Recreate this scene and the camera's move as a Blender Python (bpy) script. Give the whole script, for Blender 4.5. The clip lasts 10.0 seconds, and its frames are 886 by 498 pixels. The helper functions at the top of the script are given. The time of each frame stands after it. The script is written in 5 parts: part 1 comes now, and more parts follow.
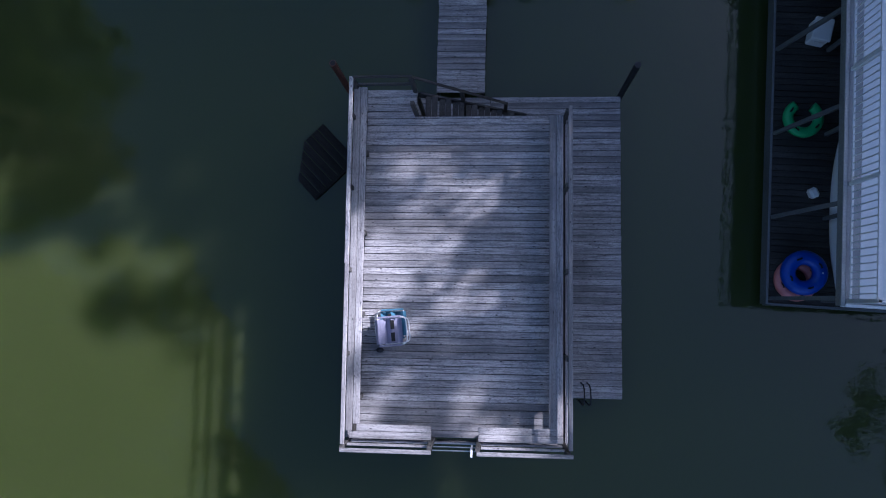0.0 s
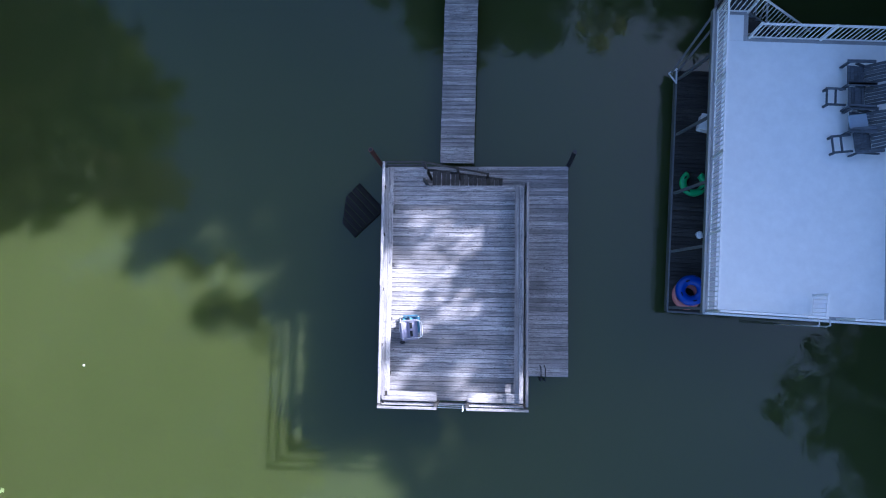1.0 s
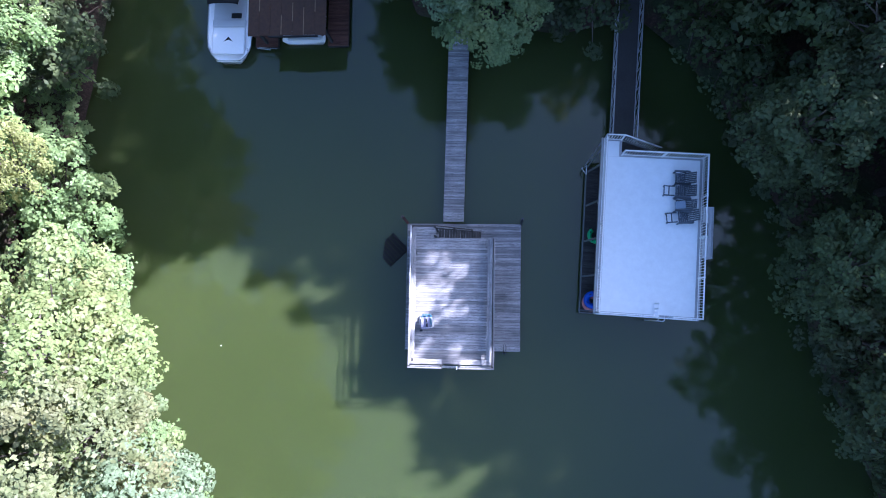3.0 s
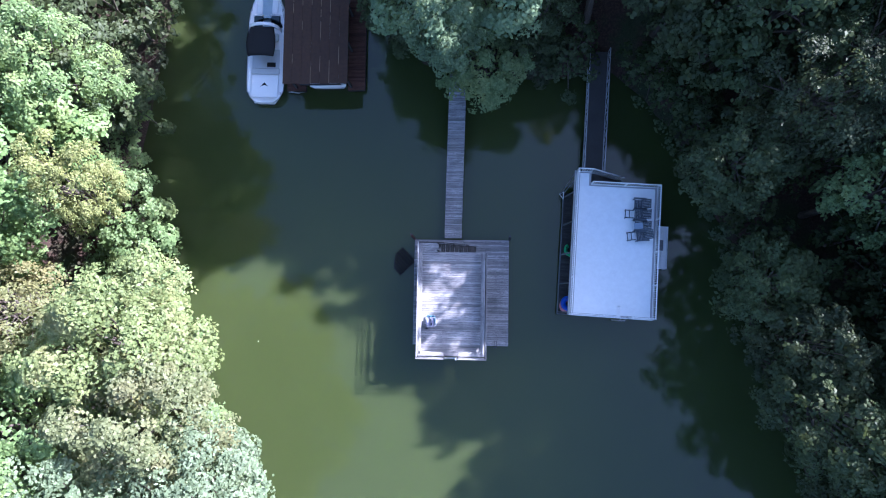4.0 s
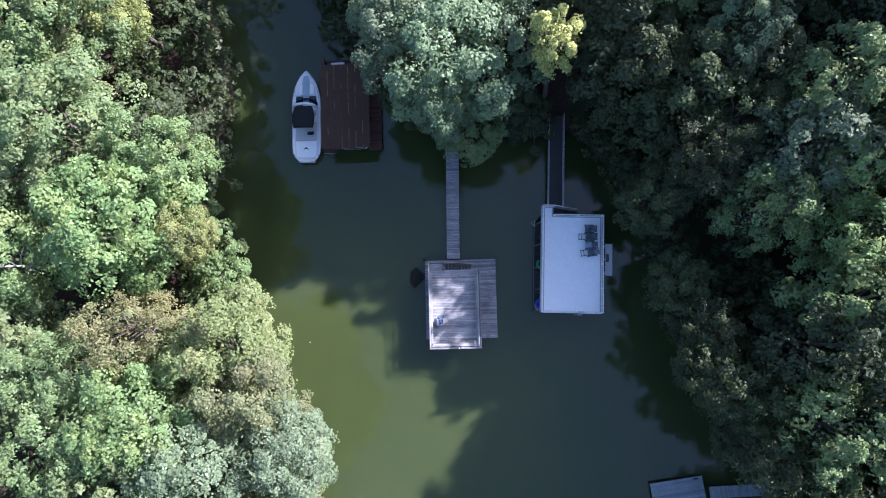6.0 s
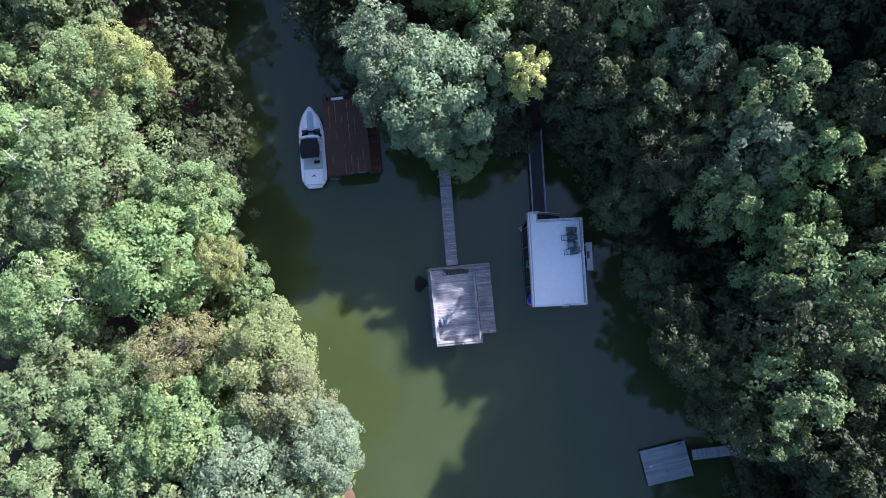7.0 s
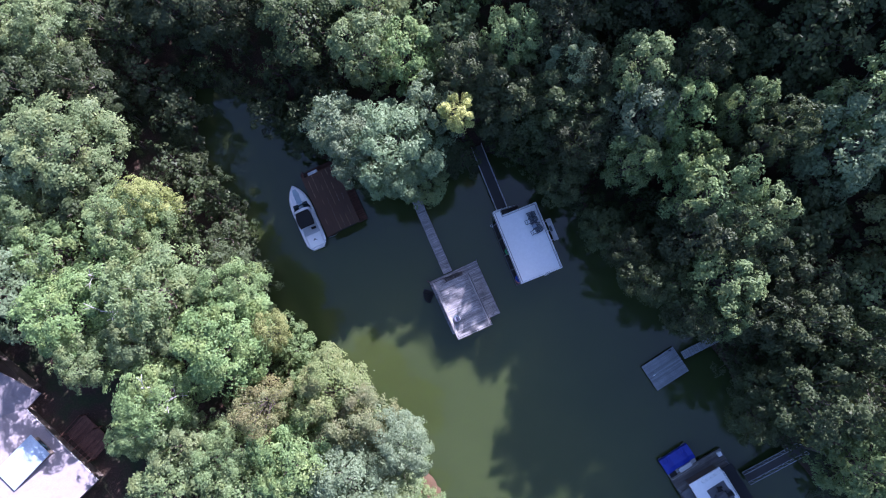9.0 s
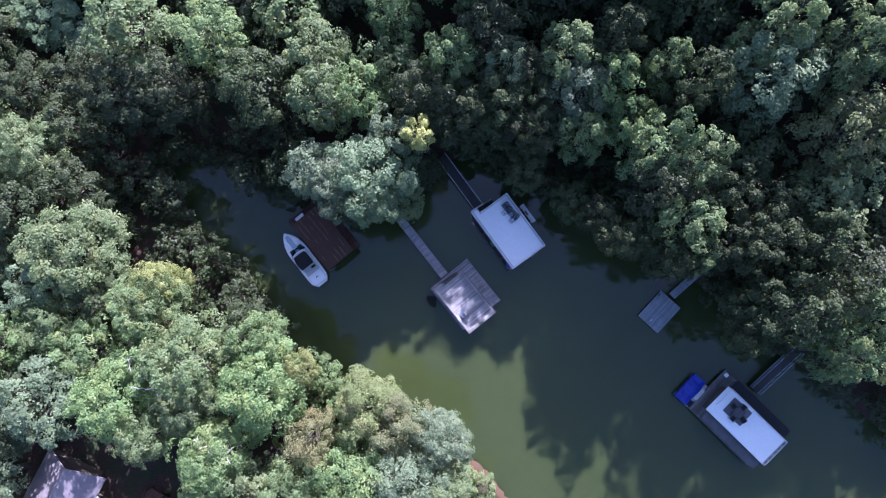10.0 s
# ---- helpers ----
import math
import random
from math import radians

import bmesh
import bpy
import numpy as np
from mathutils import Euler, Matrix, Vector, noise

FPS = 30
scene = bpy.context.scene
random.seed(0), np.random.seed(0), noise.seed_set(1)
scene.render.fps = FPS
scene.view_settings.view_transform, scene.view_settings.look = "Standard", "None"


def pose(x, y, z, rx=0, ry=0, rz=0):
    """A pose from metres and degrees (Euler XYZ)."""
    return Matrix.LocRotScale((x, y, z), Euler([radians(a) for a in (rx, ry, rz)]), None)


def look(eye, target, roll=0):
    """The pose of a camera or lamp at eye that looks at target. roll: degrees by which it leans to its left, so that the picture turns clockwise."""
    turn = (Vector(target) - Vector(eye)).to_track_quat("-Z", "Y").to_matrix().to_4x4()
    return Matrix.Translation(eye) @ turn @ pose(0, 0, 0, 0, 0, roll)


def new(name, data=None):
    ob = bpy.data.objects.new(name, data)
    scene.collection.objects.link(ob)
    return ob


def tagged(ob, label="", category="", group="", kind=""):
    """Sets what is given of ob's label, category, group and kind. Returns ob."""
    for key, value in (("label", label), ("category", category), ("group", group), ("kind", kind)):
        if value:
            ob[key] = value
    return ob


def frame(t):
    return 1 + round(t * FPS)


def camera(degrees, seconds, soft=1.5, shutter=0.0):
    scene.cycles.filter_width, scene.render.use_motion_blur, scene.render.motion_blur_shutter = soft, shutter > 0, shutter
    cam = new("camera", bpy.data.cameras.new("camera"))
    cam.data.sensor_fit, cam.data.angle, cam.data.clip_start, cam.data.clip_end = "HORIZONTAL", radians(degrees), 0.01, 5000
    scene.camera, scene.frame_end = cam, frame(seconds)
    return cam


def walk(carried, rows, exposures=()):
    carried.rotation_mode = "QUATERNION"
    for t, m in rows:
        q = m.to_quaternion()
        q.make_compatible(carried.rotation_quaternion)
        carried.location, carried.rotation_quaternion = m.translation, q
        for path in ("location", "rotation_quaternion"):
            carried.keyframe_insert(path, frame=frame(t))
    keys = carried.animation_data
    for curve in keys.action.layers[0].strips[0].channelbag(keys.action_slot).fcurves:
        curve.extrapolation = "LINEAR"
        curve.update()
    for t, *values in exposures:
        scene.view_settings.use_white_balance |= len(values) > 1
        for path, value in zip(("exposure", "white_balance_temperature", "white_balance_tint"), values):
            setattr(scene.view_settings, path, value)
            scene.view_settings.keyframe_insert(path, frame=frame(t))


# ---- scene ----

# ---- camera ----
cam = camera(66.0, 10.0, 1.05)
ROWS = [  # seconds, x, y, z, tilt about x, tilt about y, heading
    (0.0, -2.978, 2.086, 16.765, 4.85, 4.22, 0.89),
    (0.5, -2.659, 2.206, 20.287, 4.90, 4.42, 0.88),
    (1.0, -2.378, 2.293, 23.902, 4.89, 4.55, 0.92),
    (1.5, -2.134, 2.351, 27.600, 4.81, 4.55, 0.85),
    (2.0, -1.925, 2.382, 31.370, 4.85, 4.43, 0.85),
    (2.5, -1.747, 2.393, 35.200, 4.91, 4.26, 0.94),
    (4.0, -1.385, 2.339, 46.946, 5.20, 3.75, 1.05),
    (4.5, -1.315, 2.307, 50.909, 5.33, 3.67, 1.00),
    (5.0, -1.266, 2.274, 54.879, 5.39, 3.57, 0.48),
    (5.5, -1.236, 2.245, 58.843, 5.42, 3.47, -0.26),
    (7.0, -1.242, 2.225, 70.597, 5.24, 3.26, -5.42),
    (7.5, -1.269, 2.254, 74.432, 5.05, 3.27, -8.69),
    (8.0, -1.304, 2.308, 78.207, 4.83, 3.23, -13.11),
    (8.5, -1.346, 2.392, 81.912, 4.53, 3.30, -18.28),
    (9.0, -1.393, 2.508, 85.535, 4.21, 3.23, -24.39),
    (9.5, -1.442, 2.663, 89.066, 3.91, 3.05, -31.45),
    (10.0, -1.491, 2.859, 92.493, 3.47, 2.97, -38.77),
]
EXPOSURES = [(0.0, 0.98, 5120, 14), (0.5, 1.48, 5000, 13), (1.0, 1.97, 5050, 13), (2.5, 2.32, 4950, 15), (4.5, 2.18, 5000, 17), (5.5, 1.93, 5200, 17),
             (7.0, 1.72, 5250, 16), (8.0, 1.63, 5250, 19), (10.0, 1.71, 5030, 28)]
walk(cam, [(r[0], pose(*r[1:])) for r in ROWS], EXPOSURES)

# ---- light ----
SUN = Vector((1.31, 0.79, 1.0)).normalized()
world = bpy.data.worlds.new("sky")
scene.world = world
world.use_nodes = True
wn = world.node_tree
bg = wn.nodes["Background"]
sky = wn.nodes.new("ShaderNodeTexSky")
sky.sky_type, sky.sun_disc = "NISHITA", False
sky.sun_elevation, sky.sun_rotation = math.asin(SUN.z), math.atan2(SUN.x, SUN.y)
sky.dust_density, sky.air_density = 2.5, 1.0
wn.links.new(sky.outputs[0], bg.inputs[0])
bg.inputs[1].default_value = 0.094
lamp = bpy.data.lights.new("sun", "SUN")
lamp.energy, lamp.angle, lamp.color = 5.0, radians(0.53), (1.0, 0.87, 0.80)
sun = new("sun", lamp)
sun.matrix_world = look(SUN * 150, (0, 0, 0))


# ---- materials ----
def node(nt, kind, **kw):
    n = nt.nodes.new(kind)
    for k, v in kw.items():
        n.inputs[k].default_value = v
    return n


def ramp(nt, fac, stops):
    r = nt.nodes.new("ShaderNodeValToRGB")
    while len(r.color_ramp.elements) < len(stops):
        r.color_ramp.elements.new(0.5)
    for e, (p, c) in zip(r.color_ramp.elements, stops):
        e.position, e.color = p, (*c, 1)
    nt.links.new(fac, r.inputs[0])
    return r.outputs[0]


def mix(nt, fac, a, b, mode="MIX"):
    m = nt.nodes.new("ShaderNodeMix")
    m.data_type, m.blend_type = "RGBA", mode
    for socket, value in ((m.inputs[0], fac), (m.inputs[6], a), (m.inputs[7], b)):
        if isinstance(value, (int, float)):
            socket.default_value = value
        elif isinstance(value, tuple):
            socket.default_value = (*value, 1)
        else:
            nt.links.new(value, socket)
    return m.outputs[2]


def coords(nt, scale=(1, 1, 1), world_space=False, shuffle=0.0):
    tc = nt.nodes.new("ShaderNodeTexCoord")
    geo = nt.nodes.new("ShaderNodeNewGeometry")
    mp = nt.nodes.new("ShaderNodeMapping")
    mp.inputs["Scale"].default_value = scale
    nt.links.new(geo.outputs["Position"] if world_space else tc.outputs["Object"], mp.inputs[0])
    if shuffle:
        info = nt.nodes.new("ShaderNodeObjectInfo")
        mul = nt.nodes.new("ShaderNodeMath")
        mul.operation = "MULTIPLY"
        mul.inputs[1].default_value = shuffle
        nt.links.new(info.outputs["Random"], mul.inputs[0])
        nt.links.new(mul.outputs[0], mp.inputs["Location"])
    return mp.outputs[0]


def noise_tex(nt, vec, scale, detail=4, rough=0.6):
    n = node(nt, "ShaderNodeTexNoise", Scale=scale, Detail=detail, Roughness=rough)
    nt.links.new(vec, n.inputs["Vector"])
    return n.outputs[0]


def start(name):
    m = bpy.data.materials.new(name)
    m.use_nodes = True
    return m, m.node_tree, m.node_tree.nodes["Principled BSDF"]


def bump(nt, b, height, strength, distance=0.01):
    n = node(nt, "ShaderNodeBump", Strength=strength, Distance=distance)
    nt.links.new(height, n.inputs["Height"])
    nt.links.new(n.outputs[0], b.inputs["Normal"])


def painted(name, colour, rough=0.55, metal=0.0, vary=0.25, scale=6.0, grime=(0.3, 0.28, 0.24)):
    """Paint, plastic or metal with fine mottling and broad dirt."""
    m, nt, b = start(name)
    v = coords(nt, world_space=True)
    fine = noise_tex(nt, v, scale * 4, 5)
    broad = noise_tex(nt, v, scale * 0.25, 4)
    dark = tuple(c * (1 - vary) for c in colour)
    col = mix(nt, ramp(nt, fine, [(0.3, (0, 0, 0)), (0.7, (1, 1, 1))]), dark, colour)
    dirty = mix(nt, 1.0, col, grime, "MULTIPLY")
    col = mix(nt, ramp(nt, broad, [(0.5, (0, 0, 0)), (0.8, (vary, vary, vary))]), col, dirty)
    nt.links.new(col, b.inputs["Base Color"])
    b.inputs["Roughness"].default_value, b.inputs["Metallic"].default_value = rough, metal
    bump(nt, b, fine, 0.15)
    return m


def timber(name, light, dark, along="x", knots=True):
    """Weathered boards: grain along one axis, knots, and a tone of its own for each board."""
    m, nt, b = start(name)
    s = {"x": (0.25, 5, 5), "y": (5, 0.25, 5), "z": (5, 5, 0.25)}[along]
    v = coords(nt, s, shuffle=37.0)
    grain = noise_tex(nt, v, 9, 8, 0.75)
    streak = noise_tex(nt, v, 1.4, 3, 0.6)
    info = nt.nodes.new("ShaderNodeObjectInfo")
    tone = mix(nt, info.outputs["Random"], tuple(c * 0.48 for c in light), tuple(c * 1.2 for c in light))
    col = mix(nt, ramp(nt, grain, [(0.40, (0, 0, 0)), (0.56, (1, 1, 1))]), dark, tone)
    col = mix(nt, ramp(nt, streak, [(0.45, (0, 0, 0)), (0.75, (0.6, 0.6, 0.6))]), col, tuple(min(1, c * 1.35) for c in light))
    if knots:
        k = node(nt, "ShaderNodeTexVoronoi", Scale=1.0)
        ks = {"x": (3.2, 8, 1), "y": (8, 3.2, 1), "z": (8, 1, 3.2)}[along]
        nt.links.new(coords(nt, ks, shuffle=91.0), k.inputs["Vector"])
        col = mix(nt, ramp(nt, k.outputs["Distance"], [(0.06, (1, 1, 1)), (0.11, (0, 0, 0))]), col, tuple(c * 0.25 for c in dark))
        f = node(nt, "ShaderNodeTexVoronoi", Scale=1.7)
        nt.links.new(coords(nt, ks, shuffle=17.0), f.inputs["Vector"])
        col = mix(nt, ramp(nt, f.outputs["Distance"], [(0.05, (0.4, 0.4, 0.4)), (0.12, (0, 0, 0))]), col, tuple(min(0.8, c * 1.6) for c in light))
    fleck = noise_tex(nt, coords(nt, {"x": (1, 2.2, 1), "y": (2.2, 1, 1), "z": (2, 2, 1)}[along], shuffle=53.0), 16, 5, 0.7)
    col = mix(nt, ramp(nt, fleck, [(0.50, (0, 0, 0)), (0.66, (0.7, 0.7, 0.7))]), col, tuple(c * 0.75 for c in dark))
    stain = noise_tex(nt, coords(nt, world_space=True), 0.9, 4)
    col = mix(nt, ramp(nt, stain, [(0.42, (0, 0, 0)), (0.7, (0.45, 0.45, 0.45))]), col, tuple(c * 0.6 for c in dark))
    nt.links.new(col, b.inputs["Base Color"])
    b.inputs["Roughness"].default_value = 0.85
    b.inputs["Specular IOR Level"].default_value = 0.25
    bump(nt, b, grain, 0.5)
    return m


def leaves(name, low, high, accent, accent_share=0.1, translucent=0.33):
    """Foliage: every leaf has its own tone, every tree its own cast."""
    m, nt, b = start(name)
    geo = nt.nodes.new("ShaderNodeNewGeometry")
    info = nt.nodes.new("ShaderNodeObjectInfo")
    col = mix(nt, geo.outputs["Random Per Island"], low, high)
    patch = noise_tex(nt, coords(nt, world_space=True), 0.35, 3)
    col = mix(nt, ramp(nt, patch, [(0.62 - accent_share, (0, 0, 0)), (0.78, (0.8, 0.8, 0.8))]), col, accent)
    hue = nt.nodes.new("ShaderNodeHueSaturation")
    for socket, a, z in (("Hue", 0.497, 0.512), ("Saturation", 0.86, 1.0), ("Value", 0.88, 1.15)):
        r = node(nt, "ShaderNodeMapRange")
        r.inputs["To Min"].default_value, r.inputs["To Max"].default_value = a, z
        nt.links.new(info.outputs["Random"], r.inputs["Value"])
        nt.links.new(r.outputs[0], hue.inputs[socket])
    nt.links.new(col, hue.inputs["Color"])
    nt.links.new(hue.outputs[0], b.inputs["Base Color"])
    b.inputs["Roughness"].default_value = 0.55
    b.inputs["Specular IOR Level"].default_value = 0.3
    t = nt.nodes.new("ShaderNodeBsdfTranslucent")
    nt.links.new(mix(nt, 1.0, hue.outputs[0], (1.25, 1.15, 0.75), "MULTIPLY"), t.inputs[0])
    mx = nt.nodes.new("ShaderNodeMixShader")
    mx.inputs[0].default_value = translucent
    nt.links.new(b.outputs[0], mx.inputs[1])
    nt.links.new(t.outputs[0], mx.inputs[2])
    nt.links.new(mx.outputs[0], nt.nodes["Material Output"].inputs[0])
    return m


def water_material():
    m, nt, b = start("murky_water")
    v = coords(nt, world_space=True)
    silt = noise_tex(nt, v, 0.06, 3)
    col = ramp(nt, silt, [(0.3, (0.034, 0.046, 0.0145)), (0.7, (0.041, 0.054, 0.018))])
    nt.links.new(col, b.inputs["Base Color"])
    b.subsurface_method = "BURLEY"
    b.inputs["Subsurface Weight"].default_value = 1.0
    b.inputs["Subsurface Radius"].default_value = (0.7, 0.8, 0.5)
    b.inputs["Subsurface Scale"].default_value = 1.6
    b.inputs["Roughness"].default_value = 0.03
    b.inputs["IOR"].default_value = 1.33
    b.inputs["Specular IOR Level"].default_value = 0.85
    ripples = noise_tex(nt, v, 1.6, 4, 0.6)
    bump(nt, b, ripples, 0.22, 0.03)
    return m


def ground_material():
    m, nt, b = start("leaf_litter")
    v = coords(nt, world_space=True)
    fine = noise_tex(nt, v, 7, 6, 0.75)
    broad = noise_tex(nt, v, 0.35, 4)
    col = ramp(nt, fine, [(0.3, (0.018, 0.010, 0.007)), (0.5, (0.045, 0.026, 0.018)), (0.72, (0.11, 0.065, 0.045))])
    green = ramp(nt, fine, [(0.3, (0.012, 0.018, 0.006)), (0.7, (0.04, 0.055, 0.02))])
    col = mix(nt, ramp(nt, broad, [(0.45, (0, 0, 0)), (0.62, (1, 1, 1))]), col, green)
    nt.links.new(col, b.inputs["Base Color"])
    b.inputs["Roughness"].default_value = 0.95
    bump(nt, b, fine, 0.8, 0.05)
    return m


WOOD = timber("weathered_grey_deck_wood", (0.445, 0.425, 0.432), (0.135, 0.13, 0.14))
WOOD_Y = timber("weathered_grey_rail_wood", (0.46, 0.44, 0.445), (0.18, 0.17, 0.18), "y")
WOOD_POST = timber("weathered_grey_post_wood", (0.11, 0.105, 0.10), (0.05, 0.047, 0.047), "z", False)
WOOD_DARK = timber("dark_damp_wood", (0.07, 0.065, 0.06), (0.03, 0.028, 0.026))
WOOD_WET = timber("black_waterlogged_wood", (0.022, 0.021, 0.019), (0.012, 0.011, 0.010))
WOOD_BROWN = timber("brown_pier_wood", (0.15, 0.075, 0.055), (0.06, 0.03, 0.022))
BARK = timber("bark", (0.16, 0.13, 0.11), (0.06, 0.05, 0.04), "z", False)
DEADWOOD = timber("bleached_dead_wood", (0.55, 0.52, 0.48), (0.3, 0.28, 0.26), "z", False)
RUST = painted("rusty_steel", (0.15, 0.06, 0.042), 0.8, 0.2, 0.5, 8)
DARK_STEEL = painted("dark_steel", (0.03, 0.03, 0.035), 0.6, 0.4, 0.3)
GREY_STEEL = painted("galvanised_steel", (0.45, 0.46, 0.47), 0.5, 0.6, 0.3)
ROOF_WHITE = painted("white_roof_deck_coating", (0.80, 0.81, 0.82), 0.6, 0.0, 0.08, 0.9, (0.62, 0.63, 0.62))
WHITE = painted("white_painted_metal", (0.84, 0.84, 0.84), 0.5, 0.0, 0.12)
GEL = painted("white_gelcoat", (0.88, 0.88, 0.89), 0.18, 0.0, 0.04, 2.0, (0.7, 0.7, 0.68))
VINYL = painted("pale_grey_vinyl", (0.55, 0.57, 0.60), 0.5, 0.0, 0.12)
CANVAS = painted("black_canvas", (0.012, 0.012, 0.014), 0.85, 0.0, 0.3)
GLASSY = painted("smoked_acrylic", (0.015, 0.03, 0.035), 0.08, 0.0, 0.1)
BLUE = painted("blue_vinyl", (0.012, 0.06, 0.42), 0.35, 0.0, 0.15)
BLUE_TARP = painted("blue_tarpaulin", (0.02, 0.035, 0.36), 0.55, 0.0, 0.35, 3)
GREEN = painted("green_vinyl", (0.05, 0.42, 0.14), 0.4, 0.0, 0.15)
PINK = painted("pink_vinyl", (0.62, 0.22, 0.20), 0.45, 0.0, 0.15)
LILAC = painted("lilac_fabric", (0.28, 0.27, 0.37), 0.9, 0.0, 0.2, 10)
TEAL = painted("teal_fabric", (0.06, 0.17, 0.26), 0.9, 0.0, 0.2, 10)
ROOF_BROWN = painted("rusty_brown_roof_sheet", (0.078, 0.034, 0.015), 0.65, 0.1, 0.45, 1.5)
SEAM = painted("worn_pale_seam", (0.42, 0.28, 0.17), 0.7, 0.0, 0.6, 2.0)
SHINGLE = painted("pale_grey_shingles", (0.28, 0.245, 0.265), 0.9, 0.0, 0.3, 5)
SIDING = painted("dark_house_siding", (0.14, 0.11, 0.09), 0.8, 0.0, 0.25)
LEAF = leaves("mid_green_leaves", (0.111, 0.164, 0.056), (0.195, 0.266, 0.096), (0.26, 0.28, 0.085), 0.12)
LEAF_GREY = leaves("grey_green_leaves", (0.112, 0.160, 0.077), (0.200, 0.262, 0.138), (0.22, 0.27, 0.12))
LEAF_OLIVE = leaves("olive_leaves", (0.115, 0.142, 0.047), (0.205, 0.235, 0.088), (0.26, 0.21, 0.095), 0.13)
LEAF_YELLOW = leaves("yellow_leaves", (0.24, 0.26, 0.06), (0.55, 0.56, 0.17), (0.52, 0.50, 0.15), 0.2)
LEAF_LIME = leaves("yellow_green_leaves", (0.175, 0.215, 0.050), (0.290, 0.330, 0.090), (0.33, 0.32, 0.09), 0.2)
LEAF_BROWN = leaves("brown_olive_leaves", (0.116, 0.130, 0.046), (0.200, 0.208, 0.080), (0.22, 0.165, 0.072), 0.2)
# green with the wood's shade put into the leaf colour
LEAF_SHADE = leaves("dark_green_leaves", (0.042, 0.060, 0.021), (0.074, 0.096, 0.036), (0.08, 0.09, 0.03))
WATER = water_material()
GROUND = ground_material()


# ---- mesh helpers ----
def thing(name, label, category, group="", at=(0, 0, 0), turn=0.0, kind=""):
    ob = new(name)
    ob.empty_display_size = 0.3
    ob.matrix_basis = pose(*at, 0, 0, turn)
    return tagged(ob, label, category, group, kind)


def part(name, bm, material, parent, label="", smooth=False):
    me = bpy.data.meshes.new(name)
    bm.to_mesh(me)
    bm.free()
    me.materials.append(material)
    if smooth:
        me.polygons.foreach_set("use_smooth", [True] * len(me.polygons))
    ob = new(name, me)
    ob.parent = parent
    return tagged(ob, label)


def solo(name, bm, material, label, category="", group="", kind="", smooth=False):
    ob = part(name, bm, material, None, "", smooth)
    return tagged(ob, label, category, group, kind)


def box(x0, x1, y0, y1, z0, z1, bevel=0.0, bm=None):
    bm = bm or bmesh.new()
    m = Matrix.LocRotScale(((x0 + x1) / 2, (y0 + y1) / 2, (z0 + z1) / 2), None, (abs(x1 - x0), abs(y1 - y0), abs(z1 - z0)))
    r = bmesh.ops.create_cube(bm, size=1, matrix=m)
    if bevel:
        edges = list({e for v in r["verts"] for e in v.link_edges})
        bmesh.ops.bevel(bm, geom=edges, offset=bevel, segments=1, affect="EDGES")
    return bm


def bar(a, b, r, sides=8, r2=None, bm=None):
    """A round bar from a to b."""
    bm = bm or bmesh.new()
    a, b = Vector(a), Vector(b)
    q = (b - a).to_track_quat("Z", "Y")
    m = Matrix.LocRotScale((a + b) / 2, q, None)
    bmesh.ops.create_cone(bm, cap_ends=True, segments=sides, radius1=r, radius2=r if r2 is None else r2, depth=(b - a).length, matrix=m)
    return bm


def beam(a, b, w, h, bm=None):
    """A rectangular bar from a to b, w wide and h high."""
    bm = bm or bmesh.new()
    a, b = Vector(a), Vector(b)
    d = (b - a).normalized()
    side = d.cross(Vector((0, 0, 1)))
    side = side.normalized() if side.length > 1e-4 else Vector((1, 0, 0))
    up = side.cross(d).normalized()
    rot = Matrix((side, d, up)).transposed()
    m = Matrix.LocRotScale((a + b) / 2, rot.to_quaternion(), (w, (b - a).length, h))
    bmesh.ops.create_cube(bm, size=1, matrix=m)
    return bm


def tube_path(points, r, sides=8, closed=False, bm=None):
    """A bent round bar through points."""
    bm = bm or bmesh.new()
    pts = [Vector(p) for p in points]
    n = len(pts)
    rings = []
    for i, p in enumerate(pts):
        a = pts[i - 1] if closed or i else p
        b = pts[(i + 1) % n] if closed or i < n - 1 else p
        d = (b - a).normalized()
        q = d.to_track_quat("Z", "Y")
        rings.append([bm.verts.new(p + q @ Vector((r * math.cos(k * math.tau / sides), r * math.sin(k * math.tau / sides), 0))) for k in range(sides)])
    for i in range(n if closed else n - 1):
        A, B = rings[i], rings[(i + 1) % n]
        shift = min(range(sides), key=lambda s: (A[0].co - B[s].co).length)
        for k in range(sides):
            bm.faces.new((A[k], A[(k + 1) % sides], B[(k + 1 + shift) % sides], B[(k + shift) % sides]))
    if not closed:
        bm.faces.new(rings[0][::-1])
        bm.faces.new(rings[-1])
    return bm


def torus(R, r, seg=32, sides=14, flat=1.0, start_a=0.0, sweep=math.tau):
    bm = bmesh.new()
    closed = abs(sweep - math.tau) < 1e-6
    rings = []
    for i in range(seg if closed else seg + 1):
        a = start_a + sweep * i / seg
        rings.append([bm.verts.new(((R + r * math.cos(k * math.tau / sides)) * math.cos(a), (R + r * math.cos(k * math.tau / sides)) * math.sin(a), flat * r * math.sin(k * math.tau / sides))) for k in range(sides)])
    for i in range(seg):
        A, B = rings[i], rings[(i + 1) % len(rings)]
        for k in range(sides):
            bm.faces.new((A[k], B[k], B[(k + 1) % sides], A[(k + 1) % sides]))
    if not closed:
        bm.faces.new(rings[0])
        bm.faces.new(rings[-1][::-1])
    return bm


